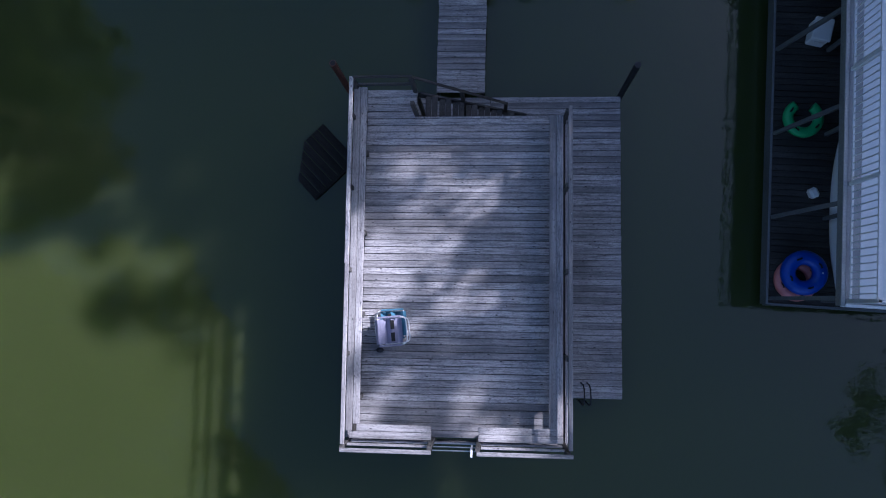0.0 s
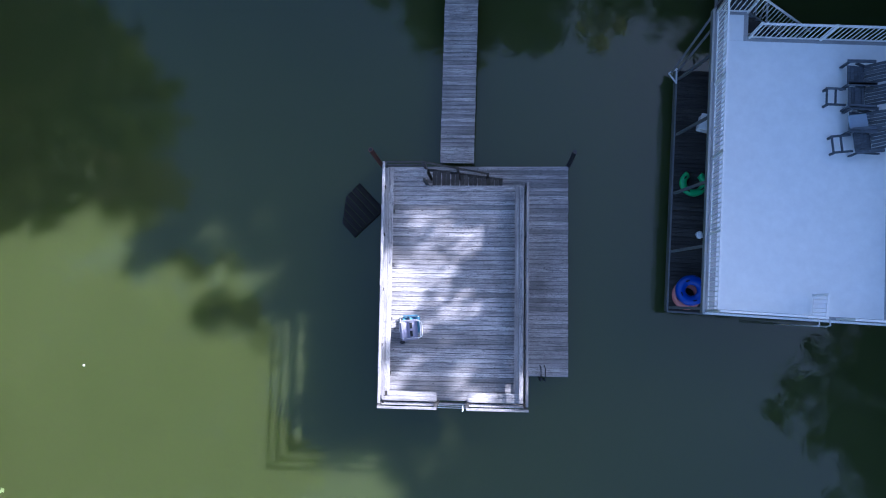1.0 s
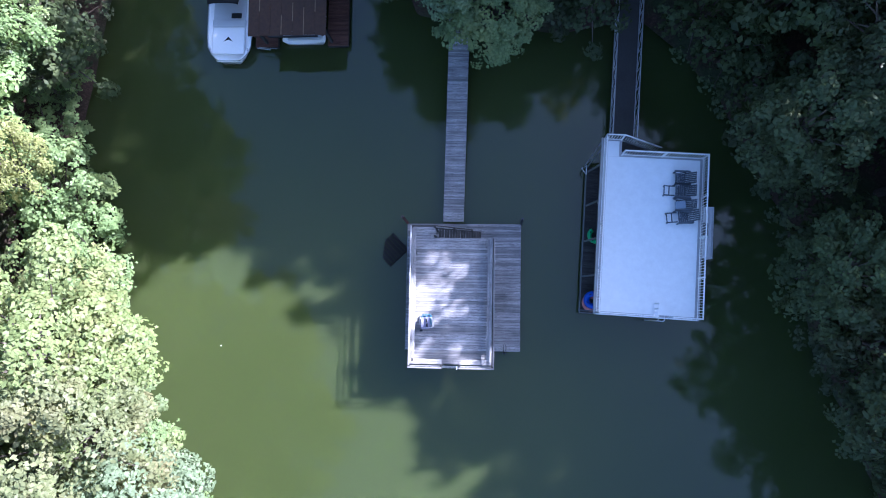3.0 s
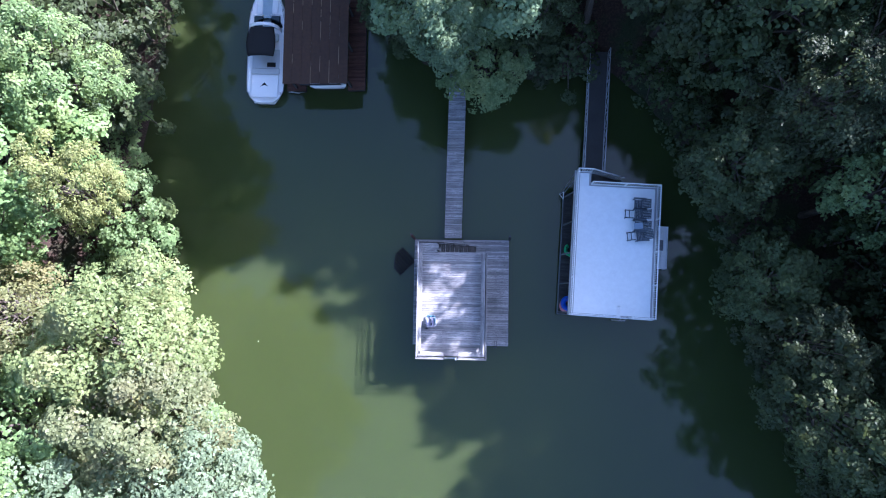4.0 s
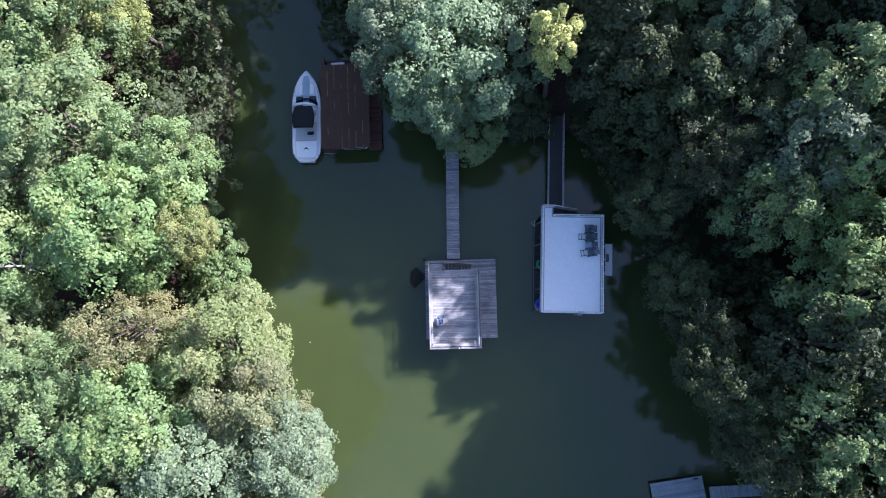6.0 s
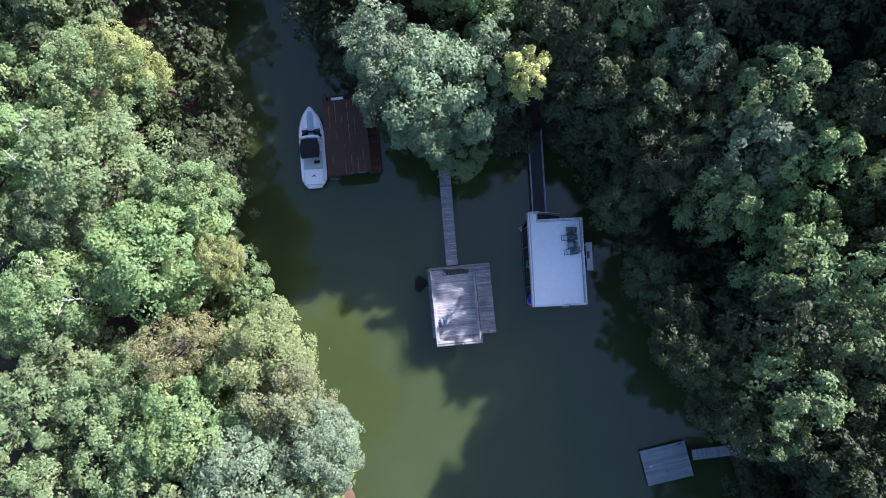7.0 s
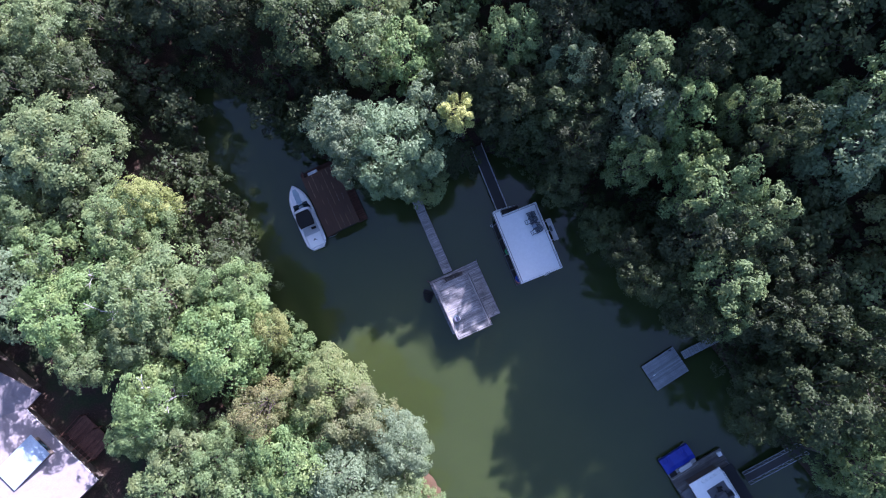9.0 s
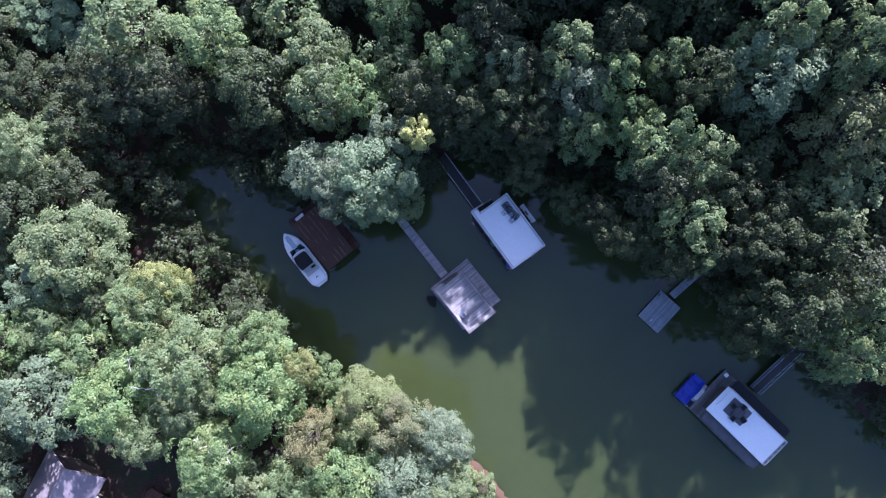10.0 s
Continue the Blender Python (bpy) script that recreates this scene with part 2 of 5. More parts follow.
def loft(rings, caps=True):
    bm = bmesh.new()
    vs = [[bm.verts.new(p) for p in ring] for ring in rings]
    for A, B in zip(vs, vs[1:]):
        for k in range(len(A)):
            bm.faces.new((A[k], A[(k + 1) % len(A)], B[(k + 1) % len(B)], B[k]))
    if caps:
        bm.faces.new(vs[0][::-1])
        bm.faces.new(vs[-1])
    bmesh.ops.recalc_face_normals(bm, faces=bm.faces)
    return bm


def boards(name, parent, material, x0, x1, y0, y1, top, pitch=0.1455, thick=0.038, gap=0.012, joints=(), rng=None):
    """Rows of boards that run along x, each an object of its own, on shared meshes."""
    rng = rng or random.Random(5)
    cuts = [x0, *joints, x1]
    n = max(1, round((y1 - y0) / pitch))
    pitch = (y1 - y0) / n
    made = {}
    for i in range(n):
        if len(joints) > 1:
            use = [x0, rng.choice(joints), x1]
        else:
            use = cuts
        for a, b in zip(use, use[1:]):
            key = round(b - a, 3)
            if key not in made:
                bm = box(-key / 2 + 0.002, key / 2 - 0.002, -pitch / 2 + gap / 2, pitch / 2 - gap / 2, -thick, 0, 0.005)
                me = bpy.data.meshes.new(name)
                bm.to_mesh(me)
                bm.free()
                me.materials.append(material)
                made[key] = me
            ob = new(name, made[key])
            ob.parent = parent
            ob.matrix_basis = pose((a + b) / 2 + rng.uniform(-0.008, 0.008), y0 + (i + 0.5) * pitch, top + rng.uniform(-0.003, 0.003), rng.uniform(-0.5, 0.5), 0, rng.uniform(-0.05, 0.05))


# ---- shore, ground and water ----
SHORE = [(-16, -19), (-19.5, -8), (-24, 2), (-27, 11), (-24.5, 24), (-27, 34), (-24, 44), (-17, 38), (-13, 27.5), (-9.5, 26), (-6, 19.5), (2, 18.5),
         (7, 19.5), (11, 15), (14.5, 8), (16, 0), (20, -9), (22.5, -17), (22, -23), (25, -31), (28, -44), (31, -70), (60, -130), (-40, -130), (-24, -60), (-19, -34)]


def shore_distance(x, y):
    """Metres to the shore line, positive on land (arrays)."""
    inside = np.zeros(x.shape, bool)
    best = np.full(x.shape, 1e9)
    for (ax, ay), (bx, by) in zip(SHORE, SHORE[1:] + SHORE[:1]):
        if ay != by:
            inside ^= ((ay > y) != (by > y)) & (x < (bx - ax) * (y - ay) / (by - ay) + ax)
        dx, dy = bx - ax, by - ay
        s = np.clip(((x - ax) * dx + (y - ay) * dy) / (dx * dx + dy * dy), 0, 1)
        best = np.minimum(best, np.hypot(x - ax - s * dx, y - ay - s * dy))
    return np.where(inside, -best, best)


def ground_height(x, y):
    x, y = np.asarray(x, float), np.asarray(y, float)
    d = shore_distance(x, y)
    rise = np.where(d > 0, 9.0 * (1 - np.exp(-d / 26.0)) + 0.03 * np.minimum(d, 120), np.maximum(d, -4) * 0.5)
    hill = 0.33 * np.clip((x * SUN.x + y * SUN.y) / math.hypot(SUN.x, SUN.y) - 30.0, 0, 60) * np.clip(d / 8, 0, 1)  # steep wooded slope east of the cove, added to help shade it
    hill += 0.5 * np.clip((x * SUN.x + y * SUN.y) / math.hypot(SUN.x, SUN.y) - 41.0, 0, 14)  # its crest, added to block the low sun
    wob = 0.35 * np.sin(x * 0.31 + 1.3 * np.sin(y * 0.17)) * np.cos(y * 0.27 + 0.8 * np.sin(x * 0.21))
    return rise + hill + wob * np.clip((d + 1) / 6, 0, 1) + 0.05


def build_ground():
    near = np.arange(-130, 131, 2.0)
    far = np.array([150, 180, 230, 320, 480, 800, 1500, 3000.0])
    axis = np.concatenate([-far[::-1], near, far])
    X, Y = np.meshgrid(axis, axis)
    Z = ground_height(X, Y)
    n = len(axis)
    i = np.arange(n * n).reshape(n, n)
    faces = np.stack([i[:-1, :-1], i[:-1, 1:], i[1:, 1:], i[1:, :-1]], -1).reshape(-1, 4)
    me = bpy.data.meshes.new("ground")
    me.from_pydata(np.stack([X, Y, Z], -1).reshape(-1, 3).tolist(), [], faces.tolist())
    me.polygons.foreach_set("use_smooth", [True] * len(me.polygons))
    me.materials.append(GROUND)
    tagged(new("ground", me), "brown leaf-littered wooded bank rising from the water", "ground", kind="structure")


build_ground()
bm = bmesh.new()
bmesh.ops.create_grid(bm, x_segments=4, y_segments=4, size=125, matrix=Matrix.Translation((0, -10, 0)))
solo("water", bm, WATER, "murky olive green lake water, almost still", "water", kind="structure")


def mud_bank():
    """A strip of bare orange clay at the foot of the west bank."""
    rng = random.Random(31)
    bm = bmesh.new()
    rows = []
    for i in range(29):
        y = -11.5 - 0.5 * i
        swell = 0.58 * math.sin(math.pi * i / 28) ** 0.6
        edge = -17.2 + 3.0 * swell + rng.uniform(-0.18, 0.18)
        rows.append([bm.verts.new((x, y + rng.uniform(-0.1, 0.1), z)) for x, z in ((-18.6, 0.5), (edge - 1.0, 0.16), (edge - 0.4, 0.06), (edge, -0.06))])
    for a, b in zip(rows, rows[1:]):
        for k in range(3):
            bm.faces.new((a[k], b[k], b[k + 1], a[k + 1]))
    solo("mud_bank", bm, CLAY, "bare orange-brown clay strip at the water's edge", "bank", kind="structure", smooth=True)


CLAY = painted("wet_orange_clay", (0.125, 0.068, 0.03), 0.7, 0.0, 0.4, 2.0)
mud_bank()


# ---- trees ----
def unit(v):
    return v / np.linalg.norm(v, axis=1, keepdims=True)


def tree_mesh(seed, R, H, base, boughs, sprays, per, leaf, core=900, core_leaf=0.2, open_=1.0):
    """Leaves of one crown as one mesh, and its trunk with limbs: boughs fan out to the crown's skin, each bough
    carries sprays, each spray is a shallow tilted fan of leaves. R crown radius, H height, base height of the lowest leaves."""
    rng = np.random.default_rng(seed)
    mid = base + (H - base) * 0.42
    up, down = H - mid, mid - base
    # boughs
    u = np.linspace(-0.72, 0.97, boughs) + rng.uniform(-0.05, 0.05, boughs)
    a = np.arange(boughs) * 2.39996 + rng.uniform(-0.35, 0.35, boughs)
    lobes = 1 + 0.13 * np.sin(3 * a + rng.uniform(0, 6)) + 0.08 * np.sin(5 * a + rng.uniform(0, 6))
    ring = np.sqrt(np.clip(1 - u ** 2, 0.02, 1)) ** 0.8 * R * lobes
    depth = rng.uniform(0.60, 0.86, boughs)
    B = np.stack([ring * depth * np.cos(a), ring * depth * np.sin(a), mid + np.where(u > 0, u * up, u * down) * rng.uniform(0.78, 0.93, boughs)], 1)
    br = rng.uniform(0.15, 0.38, boughs) * R
    # sprays over the upper and outer side of each bough
    bi = np.repeat(np.arange(boughs), sprays)
    n = len(bi)
    out = unit(B - np.array([0, 0, mid - 0.4 * down]))
    d = unit(unit(rng.normal(size=(n, 3))) + 0.55 * out[bi] + np.array([0, 0, 0.35]))
    S = B[bi] + d * (br[bi] * rng.uniform(0.55, 1.12, n))[:, None] * np.array([1.05, 1.05, 0.85])
    sr = rng.uniform(0.075, 0.165, n) * R * open_
    sn = unit(d * 0.65 + np.array([0, 0, 0.75]) + rng.normal(size=(n, 3)) * 0.22)
    # leaves in each spray: more of them towards its rim, in uneven fingers
    si = np.repeat(np.arange(n), per)
    m = len(si)
    fan = unit(np.cross(sn, rng.normal(size=(n, 3))))[si]
    fan2 = np.cross(sn[si], fan)
    th = rng.uniform(0, math.tau, m)
    finger = 1 + 0.30 * np.sin(5 * th + (si * 1.7) % 6.28)
    r = sr[si] * np.sqrt(rng.uniform(0.02, 1.0, m)) * finger
    dome = 0.30 * sr[si] - 0.42 * r * r / sr[si] + rng.normal(size=m) * 0.10 * sr[si]
    p = S[si] + fan * (r * np.cos(th))[:, None] + fan2 * (r * np.sin(th))[:, None] + sn[si] * dome[:, None]
    nrm = unit(sn[si] + (fan * np.cos(th)[:, None] + fan2 * np.sin(th)[:, None]) * (0.35 * r / sr[si])[:, None] + rng.normal(size=(m, 3)) * 0.28)
    size = np.full(m, leaf)
    if core:  # inner leaves that close the crown
        c = unit(rng.normal(size=(core, 3))) * (rng.uniform(0.25, 1, core) ** 0.45)[:, None]
        swell = 1 + 0.12 * np.sin(3 * np.arctan2(c[:, 1], c[:, 0]))
        p = np.concatenate([p, np.stack([c[:, 0] * R * 0.68 * swell, c[:, 1] * R * 0.68 * swell, mid + np.where(c[:, 2] > 0, c[:, 2] * up, c[:, 2] * down) * 0.70], 1)])
        nrm = unit(np.concatenate([nrm, c * 0.5 + np.array([0, 0, 0.5]) + rng.normal(size=(core, 3)) * 0.35]))
        size = np.concatenate([size, np.full(core, core_leaf)])
        m += core
    t = unit(np.cross(nrm, rng.normal(size=(m, 3))))
    b = np.cross(nrm, t)
    L = (size * rng.uniform(0.6, 1.3, m))[:, None]
    W = L * rng.uniform(0.5, 0.75, m)[:, None]
    droop = nrm * L * 0.2
    V = np.stack([p - t * L - droop, p - b * W + t * L * 0.1, p + t * L - droop, p + b * W + t * L * 0.1], 1).reshape(-1, 3)
    me = bpy.data.meshes.new("crown")
    me.vertices.add(4 * m)
    me.vertices.foreach_set("co", V.ravel().astype(np.float32))
    me.loops.add(4 * m)
    me.loops.foreach_set("vertex_index", np.arange(4 * m, dtype=np.int32))
    me.polygons.add(m)
    me.polygons.foreach_set("loop_start", np.arange(0, 4 * m, 4, dtype=np.int32))
    me.update(calc_edges=True)
    me.validate()
    bm = bmesh.new()
    bend = Vector((rng.uniform(-0.3, 0.3), rng.uniform(-0.3, 0.3), mid))
    bar((0, 0, -0.6), (bend.x, bend.y, base * 0.6), 0.021 * H, 9, 0.016 * H, bm)
    bar((bend.x, bend.y, base * 0.58), (bend.x, bend.y, mid + 0.5 * up), 0.016 * H, 8, 0.04, bm)
    for k in range(0, boughs, max(1, boughs // 18) if boughs > 20 else 3):
        foot = Vector((bend.x, bend.y, base * 0.7 + (mid - base * 0.7) * rng.uniform(0.1, 1.0)))
        tip = Vector(B[k])
        knee = foot.lerp(tip, 0.5) + Vector((0, 0, 0.08 * R))
        bar(foot, knee, 0.10, 6, 0.06, bm)
        bar(knee, tip, 0.06, 5, 0.02, bm)
        for q in range(2 if per > 30 else 0):
            bar(tip, S[k * sprays + q], 0.02, 4, 0.006, bm)
    return me, bm


PROTO = {}


def prototype(kind, seed, material, R, H, base, boughs, sprays, per, leaf, core=900, core_leaf=0.2, open_=1.0):
    me, bm = tree_mesh(seed, R, H, base, boughs, sprays, per, leaf, core, core_leaf, open_)
    me.materials.append(material)
    trunk = bpy.data.meshes.new("trunk")
    bm.to_mesh(trunk)
    bm.free()
    trunk.materials.append(BARK)
    PROTO.setdefault(kind, []).append((me, trunk, R, H))


for k in range(3):
    prototype("green", 11 + k, LEAF, 4.6, 19, 4.5, 32, 9, 36, 0.155)
    prototype("west green", 21 + k, LEAF, 4.6, 19, 6.0, 38, 11, 46, 0.122, 1200, 0.17)
for k in range(2):
    prototype("grey", 31 + k, LEAF_GREY, 4.6, 19, 4.5, 32, 9, 36, 0.155)
    prototype("west grey", 35 + k, LEAF_GREY, 4.6, 19, 5.5, 38, 11, 46, 0.122, 1200, 0.17)
    prototype("west olive", 41 + k, LEAF_OLIVE, 4.6, 19, 5.5, 38, 11, 46, 0.122, 1200, 0.17)
prototype("olive", 45, LEAF_OLIVE, 4.6, 19, 5.5, 32, 9, 36, 0.155)
prototype("lime", 121, LEAF_LIME, 4.6, 19, 6.5, 34, 10, 40, 0.122, 1000, 0.17)
prototype("brown", 125, LEAF_BROWN, 4.6, 19, 5.5, 34, 10, 40, 0.115, 800, 0.17)
# crest tree with big leaves, added only to cast shade
prototype("ridge", 111, LEAF_SHADE, 4.6, 20, 3.0, 20, 6, 7, 0.4, 700, 0.55)
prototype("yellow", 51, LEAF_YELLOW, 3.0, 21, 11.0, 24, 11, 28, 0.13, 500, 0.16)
prototype("thin", 55, LEAF_SHADE, 4.0, 19, 8.0, 26, 9, 24, 0.085, 200, 0.1)
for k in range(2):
    prototype("dark", 61 + k, LEAF_SHADE, 4.2, 17, 3.5, 28, 10, 26, 0.155)
    # low has leaves darkened for shade, bush the full green
    prototype("low", 71 + k, LEAF_SHADE, 3.6, 9, 1.2, 11, 8, 11, 0.2, 230, 0.3)
    prototype("bush", 76 + k, LEAF, 3.6, 9, 0.6, 18, 10, 17, 0.165, 260, 0.2)
    prototype("wood green", 91 + k, LEAF, 4.6, 16, 3.0, 26, 9, 16, 0.205, 450, 0.3)
    prototype("wood grey", 95 + k, LEAF_GREY, 4.6, 16, 3.0, 26, 9, 16, 0.20, 450, 0.3)
    prototype("wood dark", 99 + k, LEAF_SHADE, 4.6, 16, 3.0, 26, 9, 15, 0.215, 450, 0.32)
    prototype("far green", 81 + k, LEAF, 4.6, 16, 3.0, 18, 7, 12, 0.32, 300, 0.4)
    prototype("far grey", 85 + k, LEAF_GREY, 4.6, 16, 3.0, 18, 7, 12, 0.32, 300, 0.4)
    prototype("far dark", 89 + k, LEAF_SHADE, 4.6, 16, 3.0, 18, 7, 12, 0.32, 300, 0.4)
LABELS = {
    "green": "tall broadleaf tree with dense mid green crown on the bank",
    "grey": "tall tree with pale grey-green feathery foliage",
    "olive": "tall tree with olive and brown-tinged foliage",
    "west green": "tall sunlit broadleaf tree with dense mid green crown",
    "west grey": "tall sunlit tree with pale grey-green feathery foliage",
    "west olive": "tall sunlit tree with olive-green foliage over the water",
    "yellow": "slender tree with bright yellow-green foliage beside the ramp",
    "dark": "shaded broadleaf tree with dark green foliage",
    "far green": "tall broadleaf tree with mid green crown in the wood",
    "far grey": "tall tree with pale grey-green crown in the wood",
    "far dark": "tall tree with dark green crown deep in the wood",
    "wood green": "tall broadleaf tree with mid green crown in the wood",
    "wood grey": "tall tree with pale grey-green crown in the wood",
    "wood dark": "tall tree with dark green crown deep in the wood",
    "lime": "sunlit tree with bright yellow-green foliage on the bank",
    "brown": "tree with brownish olive foliage among green crowns",
    "ridge": "big dark green tree on the crest of the wooded slope",
    "thin": "slender tree with sparse airy dark green foliage",
    "bush": "low sunlit green shrub at the edge of the lake",
    "low": "low dark green shrub under the trees on the bank",
}


def plant(kind, x, y, R, top):
    """A tree whose crown stands over x, y; one that overhangs the water leans out from the bank."""
    tree_rng = random.Random(round(x * 10) * 7919 + round(y * 10))
    me, trunk, r0, h0 = tree_rng.choice(PROTO[kind])
    d = shore_distance(np.array([x, x + 0.5, x]), np.array([y, y, y + 0.5]))
    bx, by = x, y
    lean = Matrix.Identity(4)
    if d[0] < 1.0:
        slope = Vector((d[1] - d[0], d[2] - d[0])).normalized()
        step = min(4.5, 1.0 - d[0])
        bx, by = x + slope.x * step, y + slope.y * step
        lean = Matrix.Rotation(math.atan2(step, 0.68 * top), 4, Vector((slope.y, -slope.x, 0)))
    g = max(float(ground_height(bx, by)), -0.2)
    shrub = kind in ("low", "bush")
    t = thing("shrub" if shrub else "tree", LABELS[kind], "shrub" if shrub else "tree", "shrubs along the bank" if shrub else "trees round the cove")
    t.matrix_basis = pose(bx, by, g) @ lean @ pose(0, 0, 0, tree_rng.uniform(-3, 3), tree_rng.uniform(-3, 3), tree_rng.uniform(0, 360)) @ Matrix.Diagonal((R / r0, R / r0, (top - g) / h0, 1))
    for name, data in (("trunk", trunk), ("crown", me)):
        new(name, data).parent = t


# kind, x, y, crown radius, height of the top
WEST = [("west green", -25.8, 14.4, 3.8, 20), ("west green", -36.4, 13.8, 4.2, 19), ("west green", -33.2, -2.1, 4.2, 18), ("west green", -41.2, 13.4, 3.8, 20), ("west green", -40.2, 4.4, 3.5, 18), ("west grey", -15.9, -6.8, 4.4, 19), ("west olive", -20.4, 0.6, 4.6, 20), ("brown", -27.2, 2.4, 3.6, 20), ("lime", -30.2, 27.6, 3.2, 19.5), ("lime", -22.9, 8.8, 2.4, 18.5), ("west olive", -18.2, -3.4, 4.4, 19), ("west grey", -3.8, 18.9, 3.2, 17), ("west green", -26.4, -4.5, 5.2, 20), ("west green", -28.6, 9.5, 6.0, 21),
        ("west green", -31.9, 16.9, 6.0, 22), ("west green", -41.8, 19.1, 5.4, 22), ("dark", -25.8, 17.0, 4.2, 17), ("west green", -33.4, 25.5, 4.6, 20), ("west green", -36.0, 36.8, 6.2, 22),
        ("dark", -37.3, 44.0, 5.0, 22), ("west green", -44.5, 31.5, 4.6, 17), ("west green", -37.2, 7.6, 5.0, 20), ("west grey", -22.2, -9.5, 5.2, 20), ("west green", -32.8, 49.5, 5.0, 21), ("west green", -20.6, -13.6, 4.6, 18)]
NORTH = [("green", 1.3, 36.1, 4.4, 22), ("dark", -6.8, 37.6, 5.0, 22), ("green", -7.9, 44.8, 4.8, 23), ("green", -13.9, 52.0, 5.6, 23), ("dark", -14.5, 44.0, 4.4, 21), ("green", 1.6, 29.0, 4.0, 22), ("west grey", -3.6, 21.2, 5.8, 20),
        ("west grey", -7.0, 22.8, 4.4, 19), ("dark", -7.6, 20.2, 2.6, 12), ("grey", -7.8, 26.5, 4.2, 20), ("grey", 1.9, 23.6, 3.8, 20), ("yellow", 5.0, 21.6, 2.2, 22), ("green", 10.9, 33.3, 4.0, 23), ("dark", 18.3, 24.6, 4.6, 24.8),
        ("dark", 17.5, 19.8, 4.0, 21)]
# the thin trees and the last one are added to shade the dock
NORTH_EAST = [("grey", 21.1, 13.1, 4.7, 20.8), ("green", 23.5, 18.0, 3.9, 24.7), ("green", 25.4, 11.5, 3.6, 23.5), ("green", 18.9, 8.9, 3.4, 19.5), ("dark", 12.8, 18.3, 4.6, 20.6), ("dark", 12.0, 10.4, 3.4, 14), ("dark", 14.4, 4.0, 3.2, 12),
        ("dark", 9.6, 21.4, 4.6, 20.4), ("dark", 7.2, 24.5, 4.0, 23.5), ("dark", 1.8, 20.4, 2.6, 13), ("thin", 17.6, 16.4, 3.0, 19), ("green", -1.9, 16.5, 3.2, 9), ("thin", 15.8, 13.4, 4.2, 17.2), ("dark", 10.4, 19.0, 3.4, 20.4),
        ("dark", 14.5, 11.6, 2.4, 18.4)]
EAST = [("green", 23.5, 2.2, 4.4, 24.5), ("grey", 35.7, 0.4, 5.7, 29.5), ("dark", 29.9, 4.7, 3.5, 29.0), ("olive", 38.8, -8.3, 5.2, 29.9), ("green", 37.7, 4.6, 4.1, 32.6), ("green", 42.4, -2.4, 4.2, 33.6), ("green", 21.7, -5.6, 4.2, 23.9),
        ("dark", 23.8, -11.9, 4.0, 20.5), ("green", 24.8, 7.0, 3.6, 20.5), ("dark", 21.0, -0.9, 4.4, 23.6), ("dark", 24.1, -18.9, 5.2, 25), ("green", 29.0, -23.3, 4.4, 26), ("dark", 29.7, -15.2, 4.2, 26), ("green", 26.1, -29.0, 4.2, 24),
        ("dark", 25.8, -13.0, 4.0, 25.9), ("dark", 30.1, -20.1, 5.2, 26.9), ("dark", 27.4, -9.0, 4.2, 22.1)]
# several of these are added to close gaps in the water's shade
INLAND = [("grey", 16.2, 20.2, 3.4, 22.5), ("green", 20.6, -9.4, 3.0, 18.5), ("green", -1.5, 31.0, 4.2, 23), ("green", 30.0, 9.0, 2.8, 26), ("dark", 25.0, -5.0, 3.7, 24), ("green", 26.0, -1.0, 3.7, 26), ("dark", 27.0, 14.0, 3.7, 26), ("green", 13.0, 25.0, 3.7, 24), ("dark", 20.0, 18.0, 2.8, 16)]
UNDER = [("low", 13.0, 11.8, 3.4, 9), ("low", 16.0, 4.8, 3.4, 9), ("dark", 15.8, -2.6, 3.4, 19), ("dark", 17.8, -7.6, 3.2, 18.5), ("dark", 17.6, -4.9, 3.2, 18), ("dark", 20.6, -17.6, 3.2, 17), ("dark", 15.6, 1.2, 3.0, 15), ("dark", 19.4, -20.8, 3.2, 17), ("low", 18.2, 0.6, 3.6, 9), ("low", 21.4, -3.4, 3.4, 9), ("low", -24.6, 37.8, 4.4, 11), ("low", -27.0, 42.9, 4.4, 11),
         ("low", -15.4, 33.6, 3.2, 10), ("low", -12.0, 30.6, 3.0, 10), ("low", -3.2, 19.4, 2.8, 8), ("low", -25.6, 26.5, 3.4, 11), ("low", -25.8, 21.5, 3.4, 11), ("low", 11.5, 17.5, 3.4, 11), ("low", 25.5, -13.6, 3.4, 9), ("low", -24.2, 15.5, 3.2, 10), ("bush", -23.6, 9.0, 3.0, 9), ("low", -27.6, 31.5, 3.4, 12)]
BANK = [("bush", -23.0, 6.8, 2.8, 8), ("bush", -22.6, 3.4, 2.8, 7), ("bush", -21.8, 0.2, 2.8, 7), ("bush", -20.6, -2.6, 2.8, 8), ("bush", -18.2, -5.4, 2.8, 9), ("bush", -16.8, -8.4, 2.8, 9), ("bush", -16.6, -11.6, 2.6, 8)]
PLANTED = []
for kind, x, y, R, top in WEST + NORTH + NORTH_EAST + EAST + INLAND + UNDER + BANK:
    plant(kind, x, y, R * 0.87, top)
    PLANTED.append((x, y, R * 0.87))


